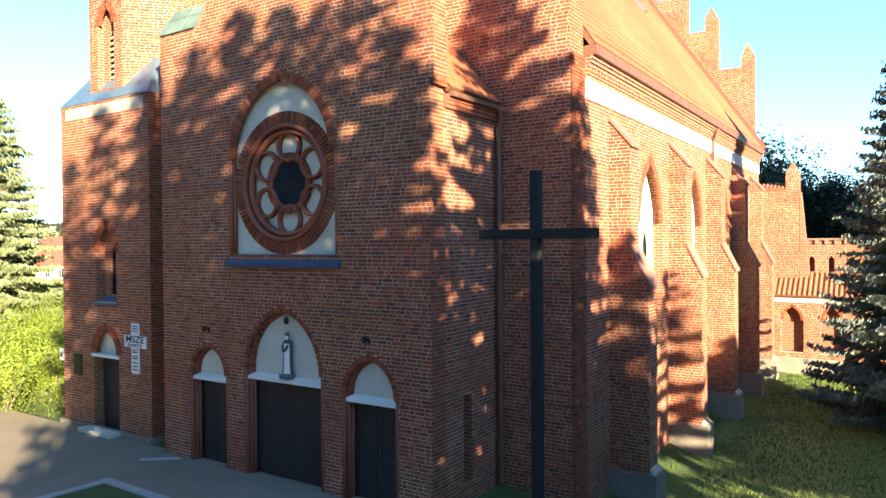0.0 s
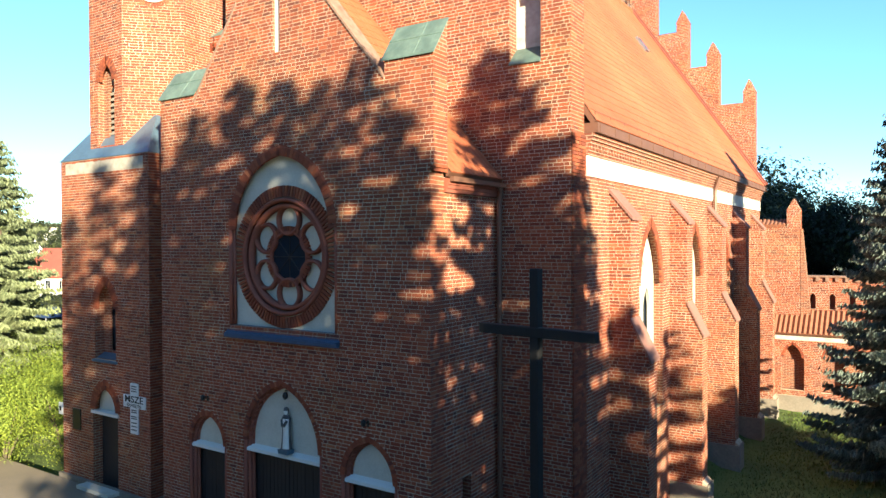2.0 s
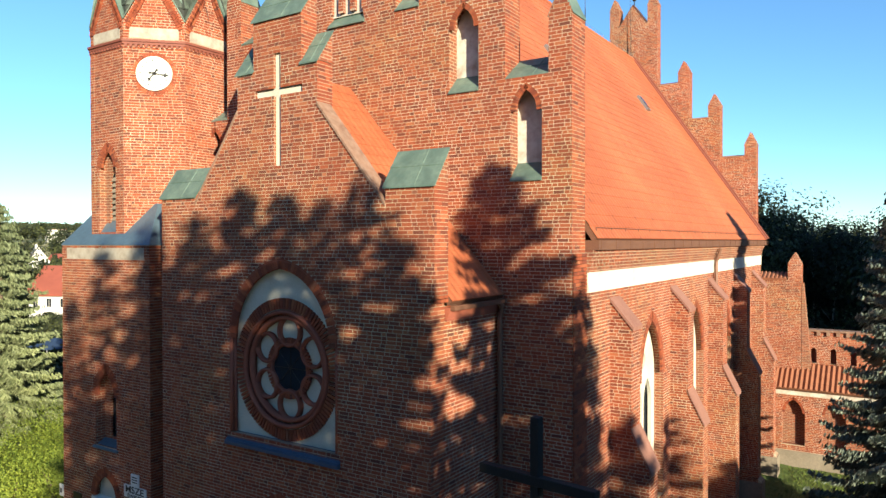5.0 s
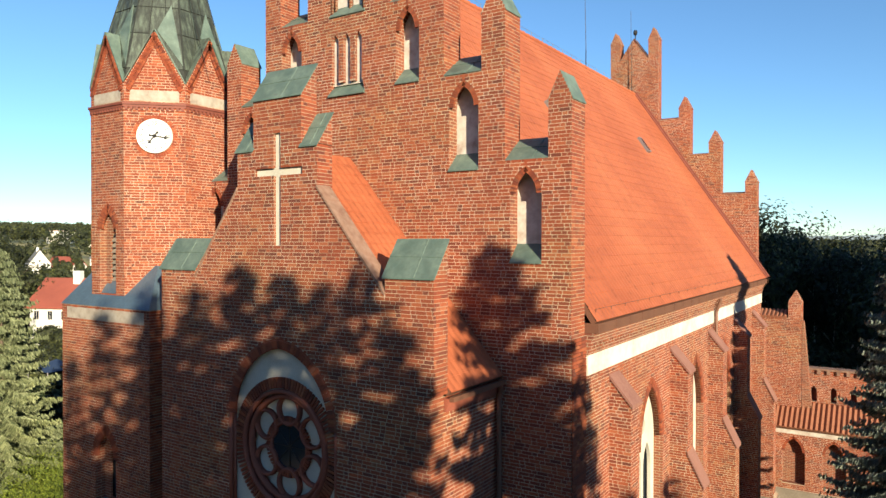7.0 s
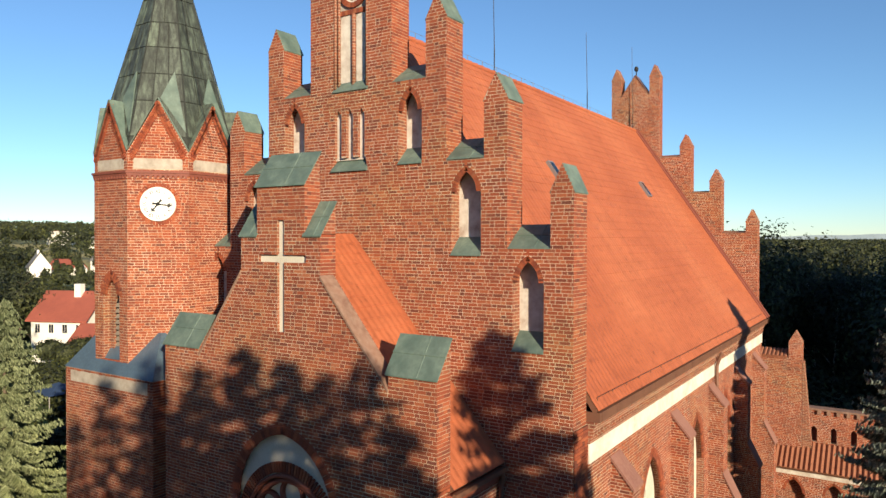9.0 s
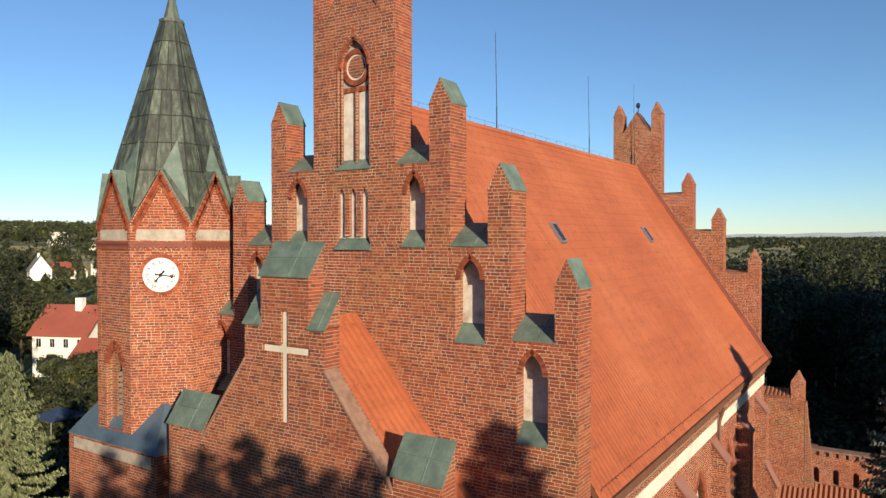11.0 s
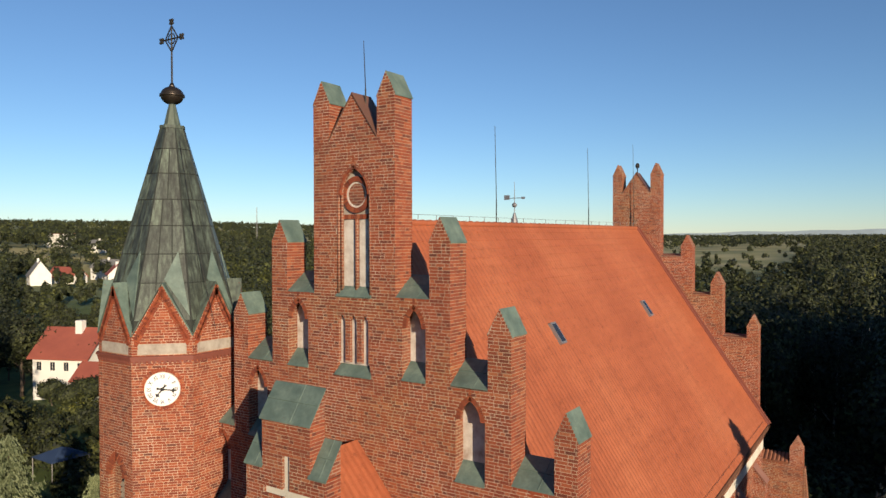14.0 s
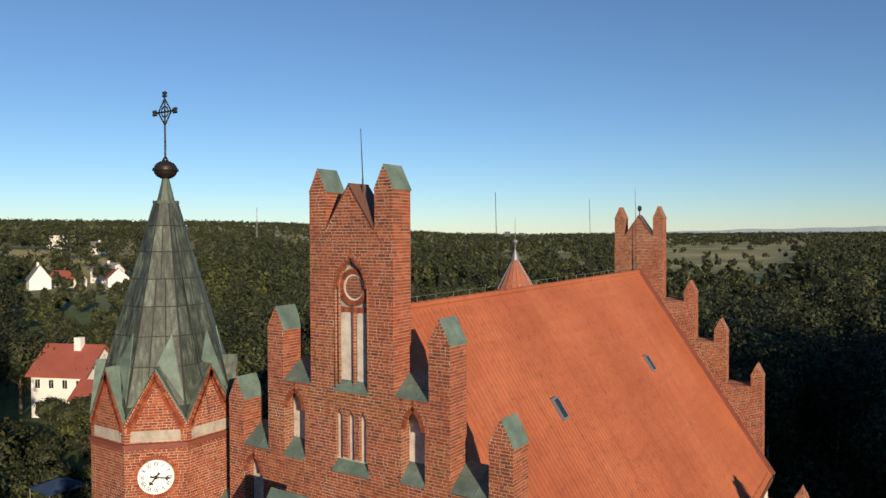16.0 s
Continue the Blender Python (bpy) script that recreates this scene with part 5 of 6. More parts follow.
tube(bm, (0, 0, 21.0), (0, 0, 23.0), 0.03, 0.015, 6)
bmesh.ops.create_uvsphere(bm, u_segments=10, v_segments=8, radius=0.16, matrix=Matrix.Translation((0, 0, 21.5)))
tube(bm, (-0.6, 0, 21.95), (0.7, 0, 21.95), 0.025, 0.025, 6)
box(bm, -0.75, -0.35, -0.015, 0.015, 21.85, 22.15)
box(bm, 0.5, 0.75, -0.015, 0.015, 21.88, 22.02)
part("weather_vane", bm, TIN, turret, "grey metal weather vane")

OLD_TILE = two_scale("old_pantile", (0.24, 0.085, 0.045), (0.30, 0.11, 0.06), (0.13, 0.07, 0.045), 10, 1.2, 0.9)

# ---- sacristy wing at the east end ----
annex = empty("sacristy", "low brick sacristy with blind arcade and tiled lean-to", "building")
AW, AU, AT = Plane(0, 26.2, 1, 0), Plane(0, 27.4, 1, 0), Plane(0, 27.0, 1, 0)
ARCS = [pointed(7.5 + 1.72 * k, 8.5 + 1.72 * k, 0.2, 1.75, 2.52, 8) for k in range(4)]
lowo = [(6.65, -1.2), (14.6, -1.2), (14.6, 2.62), (6.65, 2.62)]
bm = bmesh.new()
slab(bm, AW, lowo, ARCS, 0, 0.5)
wall = part("arcade_wall", bm, [MORTAR, REVEAL], annex, "blind arcade of pointed arches")
wk = Brickwork()
wk.lay(AW, [(6.65, -0.1), (14.6, -0.1), (14.6, 2.6), (6.65, 2.6)], ARCS)
for k in range(4):
    wk.ring(AW, arch_of(7.5 + 1.72 * k, 8.5 + 1.72 * k, 1.75, 2.52), -0.12)
wk.link("brickwork", wall)
bm = bmesh.new()
slab(bm, AW, [(6.7, -0.5), (14.5, -0.5), (14.5, 2.6), (6.7, 2.6)], (), -0.3, 0.05, 0, 0)
part("arch_panel", bm, REVEAL, annex)
bm = bmesh.new()
box(bm, 6.65, 14.65, 26.15, 26.6, 2.622, 2.93)
part("cornice_band", bm, OLD_PLASTER, annex, "pale flaking plaster band under the tiles")
bm = bmesh.new()
box(bm, 6.6, 14.65, 26.08, 26.2, -1.2, -0.1)
part("plinth", bm, STONE, annex)
tiled("lean_to_roof", annex, (6.62, 26.02, 2.93), (1, 0, 0), 8.0, (6.62, 27.35, 3.95), "steep lean-to of dark red pantiles", cw=0.22, ch=0.40, mat=OLD_TILE, relief=0.075)
SL = [[(x - 0.13, 4.05), (x + 0.13, 4.05), (x + 0.13, 4.7), (x, 4.85), (x - 0.13, 4.7)] for x in (8.75, 9.6, 10.45, 11.3)]
upo = [(8.02, 3.5), (14.0, 3.5), (14.0, 5.62), (8.02, 5.62)]
bm = bmesh.new()
slab(bm, AU, upo, SL, 0, 0.5)
wall = part("parapet_wall", bm, [MORTAR, REVEAL], annex)
wk = Brickwork()
wk.lay(AU, upo, SL)
wk.link("brickwork", wall)
bm = bmesh.new()
box(bm, 7.95, 14.1, 27.3, 28.0, 5.622, 5.70)
for k in range(14):
    box(bm, 8.05 + 0.42 * k, 8.2 + 0.42 * k, 27.31, 27.4, 5.42, 5.62)
part("coping", bm, COPING, annex)
bm = bmesh.new()
slab(bm, AU, [(8.1, 3.6), (13.9, 3.6), (13.9, 5.4), (8.1, 5.4)], (), -0.35, 0.1, 0, 0)
part("slit_panel", bm, DARK_BRICK, annex)
tallo = [(6.3, -1.2), (8.24, -1.2), (8.24, 8.95), (7.95, 9.5), (7.64, 8.95), (7.64, 8.12), (6.3, 8.12)]
bm = bmesh.new()
slab(bm, AT, tallo, (), 0, 0.6)
wall = part("end_wall", bm, [MORTAR, REVEAL], annex)
wk = Brickwork()
wk.lay(AT, [(6.3, 3.2), (8.24, 3.2), (8.24, 8.95), (7.95, 9.5), (7.64, 8.95), (7.64, 8.12), (6.3, 8.12)])
wk.lay(Plane(8.24, 27.0, 0, 1), [(0, 5.7), (0.6, 5.7), (0.6, 8.95), (0, 8.95)])
wk.link("brickwork", wall)
bm = bmesh.new()
prism(bm, [(8.26, 27.05, 3.0), (8.75, 27.05, 3.0), (8.75, 27.5, 3.0), (8.26, 27.5, 3.0)], [(8.26, 27.05, 8.0), (8.32, 27.05, 8.0), (8.32, 27.5, 8.0), (8.26, 27.5, 8.0)])
part("buttress", bm, REVEAL, annex)
bm = bmesh.new()
for k in range(7):
    tube(bm, (6.35 + 0.19 * k, 26.95, 8.16), (6.35 + 0.19 * k, 27.65, 8.45), 0.1, 0.09, 7)
part("coping_tile", bm, OLD_TILE, annex, "row of old mossy coping tiles")
bm = bmesh.new()
box(bm, 6.3, 8.2, 27.62, 34.0, -1.2, 4.2)
part("rear_wall", bm, REVEAL, annex)

# tall mission cross in front of the nave
mc = empty("wayside_cross", "tall black-painted timber mission cross", "cross", (7.0, -0.15, 0.1))
BLACK_WOOD = two_scale("black_painted_timber", (0.012, 0.010, 0.010), (0.019, 0.016, 0.015), (0.008, 0.007, 0.007), 30, 4, 0.8, 0, 0.3, (5, 5, 0.5))
bm = bmesh.new()
box(bm, -0.088, 0.088, -0.088, 0.088, -0.3, 6.85)
bmesh.ops.bevel(bm, geom=bm.edges[:], offset=0.012, segments=1, affect="EDGES")
part("post", bm, BLACK_WOOD, mc)
bm = bmesh.new()
box(bm, -1.22, 1.22, -0.105, 0.07, 5.63, 5.81)
bmesh.ops.bevel(bm, geom=bm.edges[:], offset=0.012, segments=1, affect="EDGES")
part("arm", bm, BLACK_WOOD, mc)
mc.rotation_euler = (0, 0, radians(-8))
# ---- ground ----


def smooth(a, b, v):
    t = max(0.0, min(1.0, (v - a) / (b - a)))
    return t * t * (3 - 2 * t)


def ground_z(x, y):
    """Level forecourt, a lawn that falls away to the south and east, lower land beyond, low hills far off."""
    z = 0.06 - 0.9 * smooth(5.0, 7.5, x) * smooth(1.0, 6.0, y) - 0.35 * smooth(-8.5, -11, x)
    far = math.hypot(x, y - 10)
    z -= 3.2 * smooth(45, 110, far) * smooth(-30, 30, y)
    side = -0.835 * (x - 12) - 0.55 * (y + 11)
    z -= 4.0 * smooth(120, 420, far) * smooth(120, -60, side)
    z += 14.0 * smooth(400, 600, far) * smooth(150, 330, side)
    z += 34.0 * smooth(700, 2400, far) * smooth(-300, 900, side)
    z += 10.0 * smooth(1600, 3000, far)
    if far > 25:
        z += 0.5 * smooth(35, 80, far) * noise.noise(Vector((x / 40, y / 40, 0)))
    return z


def spread(lo, hi, fine, step):
    """Grid lines that are close together near the church and wide far off."""
    out = [lo + i * fine for i in range(int((hi - lo) / fine) + 1)]
    a, s = out[-1], step
    while a < 3800:
        s *= 1.22
        a += s
        out.append(a)
    b, s = out[0], step
    pre = []
    while b > -3800:
        s *= 1.22
        b -= s
        pre.append(b)
    return pre[::-1] + out


gx, gy = spread(-24, 24, 1.0, 1.5), spread(-24, 40, 1.0, 1.5)
verts = [(x, y, ground_z(x, y)) for y in gy for x in gx]
nx = len(gx)
faces = [(j * nx + i, j * nx + i + 1, (j + 1) * nx + i + 1, (j + 1) * nx + i) for j in range(len(gy) - 1) for i in range(nx - 1)]


def ground_material():
    m, nt, b = nodes_of("meadow", 0.95)
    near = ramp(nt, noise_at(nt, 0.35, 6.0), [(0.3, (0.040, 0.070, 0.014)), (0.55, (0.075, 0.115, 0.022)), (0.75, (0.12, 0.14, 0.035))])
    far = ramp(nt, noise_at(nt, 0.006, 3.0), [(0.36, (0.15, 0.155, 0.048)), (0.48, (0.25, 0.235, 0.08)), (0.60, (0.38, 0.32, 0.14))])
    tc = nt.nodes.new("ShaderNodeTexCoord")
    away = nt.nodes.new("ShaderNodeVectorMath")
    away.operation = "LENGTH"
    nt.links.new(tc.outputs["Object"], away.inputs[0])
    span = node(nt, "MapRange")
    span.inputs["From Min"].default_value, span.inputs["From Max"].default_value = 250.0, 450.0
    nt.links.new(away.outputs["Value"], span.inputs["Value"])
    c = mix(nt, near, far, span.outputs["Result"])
    nt.links.new(c, b.inputs["Base Color"])
    bump(nt, b, noise_at(nt, 14.0, 6.0), 0.5, 0.05)
    return m


me = bpy.data.meshes.new("ground")
me.from_pydata(verts, [], faces)
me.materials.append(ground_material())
me.shade_smooth()
tagged(new("ground", me), "grassy ground falling away to woods and meadows", "ground", kind="structure")

ASPHALT = two_scale("worn_asphalt", (0.225, 0.172, 0.122), (0.30, 0.232, 0.165), (0.15, 0.116, 0.085), 30, 0.5, 0.95)
CONCRETE = two_scale("pale_concrete", (0.36, 0.34, 0.31), (0.44, 0.42, 0.38), (0.28, 0.27, 0.25), 25, 1.2, 0.9)
bm = bmesh.new()
box(bm, -15.0, 13.0, -16.0, 0.25, -0.9, 0.13)
tagged(finish("forecourt", bm, ASPHALT), "worn grey asphalt forecourt before the church doors", "pavement", kind="structure")
for x0, y0, x1, y1, wd in ((-3.35, -2.12, 6.0, -2.3, 0.24), (-3.22, -2.26, -3.7, -6.5, 0.22), (-4.0, -0.75, -3.2, -0.12, 0.14)):
    d = Vector((x1 - x0, y1 - y0, 0)).normalized()
    nn = Vector((-d.y, d.x, 0)) * wd / 2
    p, q = Vector((x0, y0, 0)), Vector((x1, y1, 0))
    bm = bmesh.new()
    ring = [p - nn, q - nn, q + nn, p + nn]
    prism(bm, [v + Vector((0, 0, 0.1)) for v in ring], [v + Vector((0, 0, 0.155)) for v in ring])
    tagged(finish("kerb", fix_normals(bm), CONCRETE), "pale concrete edging set in the forecourt", "kerb", kind="structure")

bm = bmesh.new()
prism(bm, [(-3.03, -2.29, 0.1), (-3.5, -6.4, 0.1), (5.9, -6.4, 0.1), (5.9, -2.47, 0.1)], [(-3.03, -2.29, 0.142), (-3.5, -6.4, 0.142), (5.9, -6.4, 0.142), (5.9, -2.47, 0.142)])
tagged(finish("flower_bed", fix_normals(bm), GRASS_GROUND), "low grassed bed edged with pale kerbs before the church", "bed", kind="structure")

# lawn blades beside the nave
rng = np.random.default_rng(5)
n = 26000
bx, by = rng.uniform(6.6, 17, n), rng.uniform(4, 27.5, n)
keep = ~((bx > 6.4) & (by > 26.0))
bx, by = bx[keep], by[keep]
n = len(bx)
bz = np.array([ground_z(a, b) for a, b in zip(bx, by)])
an = rng.uniform(0, 2 * np.pi, n)
h = rng.uniform(0.05, 0.13, n)
wv = np.stack([np.cos(an), np.sin(an), 0 * an], 1) * 0.022
base = np.stack([bx, by, bz - 0.01], 1)
tip = base + np.stack([rng.normal(0, 0.04, n), rng.normal(0, 0.04, n), h], 1)
V = np.stack([base - wv, base + wv, tip], 1).reshape(-1, 3)


def foliage(name, stops, rough=0.75, sheen=0.0):
    m, nt, b = nodes_of(name, rough)
    info = nt.nodes.new("ShaderNodeNewGeometry")
    tone = ramp(nt, info.outputs["Random Per Island"], stops)
    patch = ramp(nt, noise_at(nt, 0.13, 3.0), [(0.32, (0.55, 0.6, 0.6)), (0.5, (0.95, 0.95, 0.9)), (0.68, (1.55, 1.45, 1.15))])
    stand = ramp(nt, noise_at(nt, 0.022, 4.0, 0.65), [(0.32, (0.5, 0.55, 0.6)), (0.5, (0.95, 0.95, 0.95)), (0.66, (1.55, 1.4, 1.0))])
    nt.links.new(mix(nt, mix(nt, tone, patch, 1.0, "MULTIPLY"), stand, 1.0, "MULTIPLY"), b.inputs["Base Color"])
    return m


def soup(name, tris, mat, parent=None):
    """A mesh of loose triangles from an array of corners."""
    v = np.asarray(tris, dtype=np.float32).reshape(-1, 3)
    k = len(v) // 3
    me = bpy.data.meshes.new(name)
    me.vertices.add(len(v))
    me.vertices.foreach_set("co", v.ravel())
    me.loops.add(len(v))
    me.loops.foreach_set("vertex_index", np.arange(len(v), dtype=np.int32))
    me.polygons.add(k)
    me.polygons.foreach_set("loop_start", np.arange(k, dtype=np.int32) * 3)
    me.update(calc_edges=True)
    me.shade_flat()
    me.materials.append(mat)
    ob = new(name, me)
    ob.parent = parent
    return ob


LAWN = foliage("lawn_blades", [(0.0, (0.05, 0.09, 0.014)), (0.5, (0.085, 0.135, 0.02)), (1.0, (0.13, 0.16, 0.035))])
tagged(soup("grass", V, LAWN), "short mown lawn grass beside the nave", "grass", kind="stuff")

# ---- trees ----
SILVER_NEEDLES = foliage("silvery_spruce_needles", [(0.0, (0.08, 0.105, 0.048)), (0.5, (0.19, 0.22, 0.105)), (1.0, (0.36, 0.39, 0.23))])
NEEDLES = foliage("spruce_needles", [(0.0, (0.045, 0.062, 0.026)), (0.5, (0.095, 0.120, 0.052)), (1.0, (0.17, 0.20, 0.10))])
BLUE_NEEDLES = foliage("blue_spruce_needles", [(0.0, (0.07, 0.09, 0.078)), (0.5, (0.18, 0.21, 0.18)), (1.0, (0.36, 0.40, 0.345))])
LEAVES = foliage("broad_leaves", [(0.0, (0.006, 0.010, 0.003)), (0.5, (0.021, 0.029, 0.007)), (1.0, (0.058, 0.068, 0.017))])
BRIGHT_LEAVES = foliage("garden_leaves", [(0.0, (0.10, 0.15, 0.016)), (0.5, (0.19, 0.25, 0.026)), (1.0, (0.28, 0.32, 0.04))])
BARK = two_scale("bark", (0.10, 0.07, 0.05), (0.15, 0.11, 0.08), (0.06, 0.045, 0.035), 30, 3, 0.95, 0, 0.5, (4, 4, 0.8))
BIRCH = two_scale("birch_bark", (0.62, 0.60, 0.56), (0.45, 0.43, 0.40), (0.10, 0.09, 0.08), 12, 3, 0.8, 0, 0.3, (0.6, 0.6, 4))


def spruce_crown(hgt, rad, rng, low=0.06, gap=0.30, per=8, dense=1.0, shape=0.85, wide=1.0, thick=0.095, fringe=2):
    """Whorls of drooping boughs, each set with flat sprays of needles and hanging twigs."""
    tris = []
    z = hgt * low
    up = np.array([0.0, 0.0, 1.0])
    while z < hgt * 0.985:
        f = 1 - z / hgt
        n_b = max(4, int(per * (0.6 + 0.5 * f)))
        a0 = rng.uniform(0, 6.28)
        for k in range(n_b):
            a = a0 + 6.283 * k / n_b + rng.normal(0, 0.18)
            ln = rad * f ** shape * rng.uniform(0.66, 1.14) + 0.18
            droop = rng.uniform(0.12, 0.34)
            d = np.array([math.cos(a), math.sin(a), 0.0])
            s = np.array([-d[1], d[0], 0.0])
            m = max(4, int(ln / 0.13 * dense))
            zz = z + rng.normal(0, 0.08)
            t = (np.arange(m) + 0.6) / m
            c = d * (ln * t)[:, None] + up * (zz - droop * ln * t + 0.22 * ln * t * t)[:, None] + rng.normal(0, 0.035, (m, 3))
            reach = (0.12 + 0.30 * ln * (1 - t) ** 0.7 * np.minimum(1, t * 3)) * wide
            for sg in (-1, 1):
                for _ in range(fringe):
                    w = (reach * rng.uniform(0.5, 1.3, m))[:, None]
                    tip = c + s * sg * w * rng.uniform(0.4, 1, (m, 1)) + d * w * rng.uniform(0.3, 0.9, (m, 1)) + up * (-0.05 - w * rng.uniform(0.05, 0.7, (m, 1)))
                    q = (d * rng.uniform(-0.8, 1, (m, 1)) + s * rng.uniform(-0.6, 0.6, (m, 1)) + up * rng.uniform(0.3, 1.1, (m, 1))) * thick * rng.uniform(0.7, 1.4, (m, 1))
                    tris.append(np.stack([c - q, c + q + up * 0.04, tip], 1))
                    tris.append(np.stack([c - q + up * 0.04, (c + tip) / 2 - up * 1.7 * thick, tip], 1))
        z += gap * (0.36 + 0.9 * f) * rng.uniform(0.85, 1.15)
    top = np.array([0, 0, hgt])
    for k in range(8):
        a = 0.8 * k
        tris.append(np.array([[top, top - np.array([0.05 * math.cos(a), 0.05 * math.sin(a), 0.25]), top - np.array([0.2 * math.cos(a), 0.2 * math.sin(a), 0.45])]]))
    return np.concatenate(tris)


def spruce(x, y, hgt, rad, seed, label, mat=NEEDLES, sink=0.15, **more):
    rng = np.random.default_rng(seed)
    ob = empty("spruce_tree", label, "tree", (x, y, ground_z(x, y) - sink), "spruces")
    bm = bmesh.new()
    k = 7
    for i in range(k):
        tube(bm, (0, 0, hgt * 0.94 * i / k), (0, 0, hgt * 0.94 * (i + 1) / k), 0.018 * hgt * (1 - i / k) + 0.01, 0.018 * hgt * (1 - (i + 1) / k) + 0.01, 8)
    part("trunk", bm, BARK, ob)
    crown = soup("crown", spruce_crown(hgt, rad, rng, **more), mat, ob)
    return ob


spruce(-17.6, 2.2, 12.1, 3.9, 3, "pale green spruce with drooping boughs beside the tower", SILVER_NEEDLES, per=11, gap=0.42, dense=3.2, wide=0.45, thick=0.022, fringe=3)
spruce(12.9, 16.8, 14.4, 3.5, 8, "grey-blue spruce with layered boughs beside the lawn", BLUE_NEEDLES, per=13, gap=0.36, dense=3.2, wide=0.5, thick=0.024, fringe=3, shape=0.74)
spruce(-24.0, 9.5, 7.2, 2.2, 4, "pale green spruce with drooping boughs", SILVER_NEEDLES, per=10, gap=0.36, dense=2.4, wide=0.5, thick=0.03, fringe=3)

# the row of spruces behind the viewer, whose shade dapples the west front
SA, CA_ = math.sin(radians(SUN_AZ)), math.cos(radians(SUN_AZ))


def shade_spruce(px, py, pz, dist, rad, seed, **more):
    x, y = px + dist * SA, py + dist * CA_
    h = pz + dist * math.tan(radians(SUN_EL)) - ground_z(x, y)
    return spruce(x, y, h, rad, seed, "tall dark spruce in the row before the west front", NEEDLES, 0.0, **more)


DENSE = dict(per=10, gap=0.46, dense=1.4, wide=0.9, thick=0.09, shape=0.8)
THIN = dict(per=5, gap=0.80, dense=1.2, wide=0.72, thick=0.09, shape=0.88)
FULL = dict(per=7, gap=0.70, dense=1.3, wide=0.80, thick=0.10, shape=0.85)
# shade on the porch, the nave front and the tower's foot: where the tip's shade falls, how far the tree stands
for k, (px, py, pz, dist, rad, how) in enumerate((
        (2.85, 0, 11.7, 22, 3.4, THIN), (4.45, 2.74, 12.0, 20, 5.0, FULL),
        (-1.0, 0, 11.5, 26, 3.6, FULL), (0.45, 0, 11.3, 25, 3.6, FULL), (-2.7, 0, 10.9, 30, 3.6, FULL), (1.6, 0, 11.1, 28, 3.0, THIN),
        (-5.2, 0.4, 10.9, 33, 3.4, FULL), (-7.4, 0.4, 10.3, 36, 2.6, THIN), (-9.2, 0.4, 8.6, 38, 2.2, THIN), (6.6, 3.2, 9.4, 23, 3.4, THIN),
        (-4.0, 0, 9.6, 36, 3.0, FULL), (3.8, 0, 10.3, 24, 3.0, FULL), (4.6, 1.0, 6.6, 26, 3.0, THIN), (6.2, 2.74, 7.4, 27, 3.0, THIN), (5.6, 2.74, 9.9, 28, 3.2, THIN), (6.5, 3.7, 8.0, 25, 2.8, THIN), (6.9, 5.0, 6.0, 27, 3.0, FULL), (7.4, 6.2, 5.4, 24, 3.3, FULL), (7.6, 9.2, 5.3, 24, 3.3, THIN), (7.6, 12.0, 4.2, 26, 3.3, FULL))):
    shade_spruce(px, py, pz, dist, rad, 40 + k, **how)
shade_spruce(-11.7, 2.6, 5.2, 41, 2.2, 66, **FULL)
# lower firs out of view towards the sun, placed to shade the lawn
for k in range(11):
    px = 7.2 + 0.75 * k
    shade_spruce(px, 20.6 - 0.36 * k - 5.5 * (k % 2), 0.3 + 2.2 * (k % 2), 25 + 1.3 * (k % 4), 3.0, 70 + k, low=0.03, **DENSE)
for k, (py, pz) in enumerate(((12.8, 2.4), (14.4, 1.6), (16.2, 1.0), (17.4, 0.8), (18.6, 0.6))):
    shade_spruce(8.0, py, pz, 27 + k, 3.3, 90 + k, low=0.03, **DENSE)


def leaf_cloud(rng, centre, radii, clumps, per, size):
    """Leaf sprays in loose clumps inside an uneven crown, each facing roughly outwards."""
    u = rng.normal(size=(clumps, 3))
    u /= np.linalg.norm(u, axis=1)[:, None]
    mid = np.array(centre)
    c = mid + u * np.array(radii) * rng.uniform(0.35, 1.0, (clumps, 1))
    cr = np.mean(radii) * 0.30
    off = rng.normal(size=(clumps * per, 3)) * np.array([1, 1, 0.75])
    p = np.repeat(c, per, axis=0) + off * cr * 0.62
    nrm = off / 1.6 + 0.9 * np.repeat(u, per, axis=0) + rng.normal(size=p.shape) * 0.38
    nrm /= np.linalg.norm(nrm, axis=1)[:, None]
    a = np.cross(nrm, rng.normal(size=p.shape))
    a /= np.linalg.norm(a, axis=1)[:, None] + 1e-6
    b = np.cross(nrm, a)
    ln = size * rng.uniform(0.7, 1.7, (len(p), 1))
    wd = size * rng.uniform(0.5, 1.1, (len(p), 1))
    return np.stack([p - a * wd, p + a * wd, p + b * ln + a * wd * rng.uniform(-0.6, 0.6, (len(p), 1))], 1)


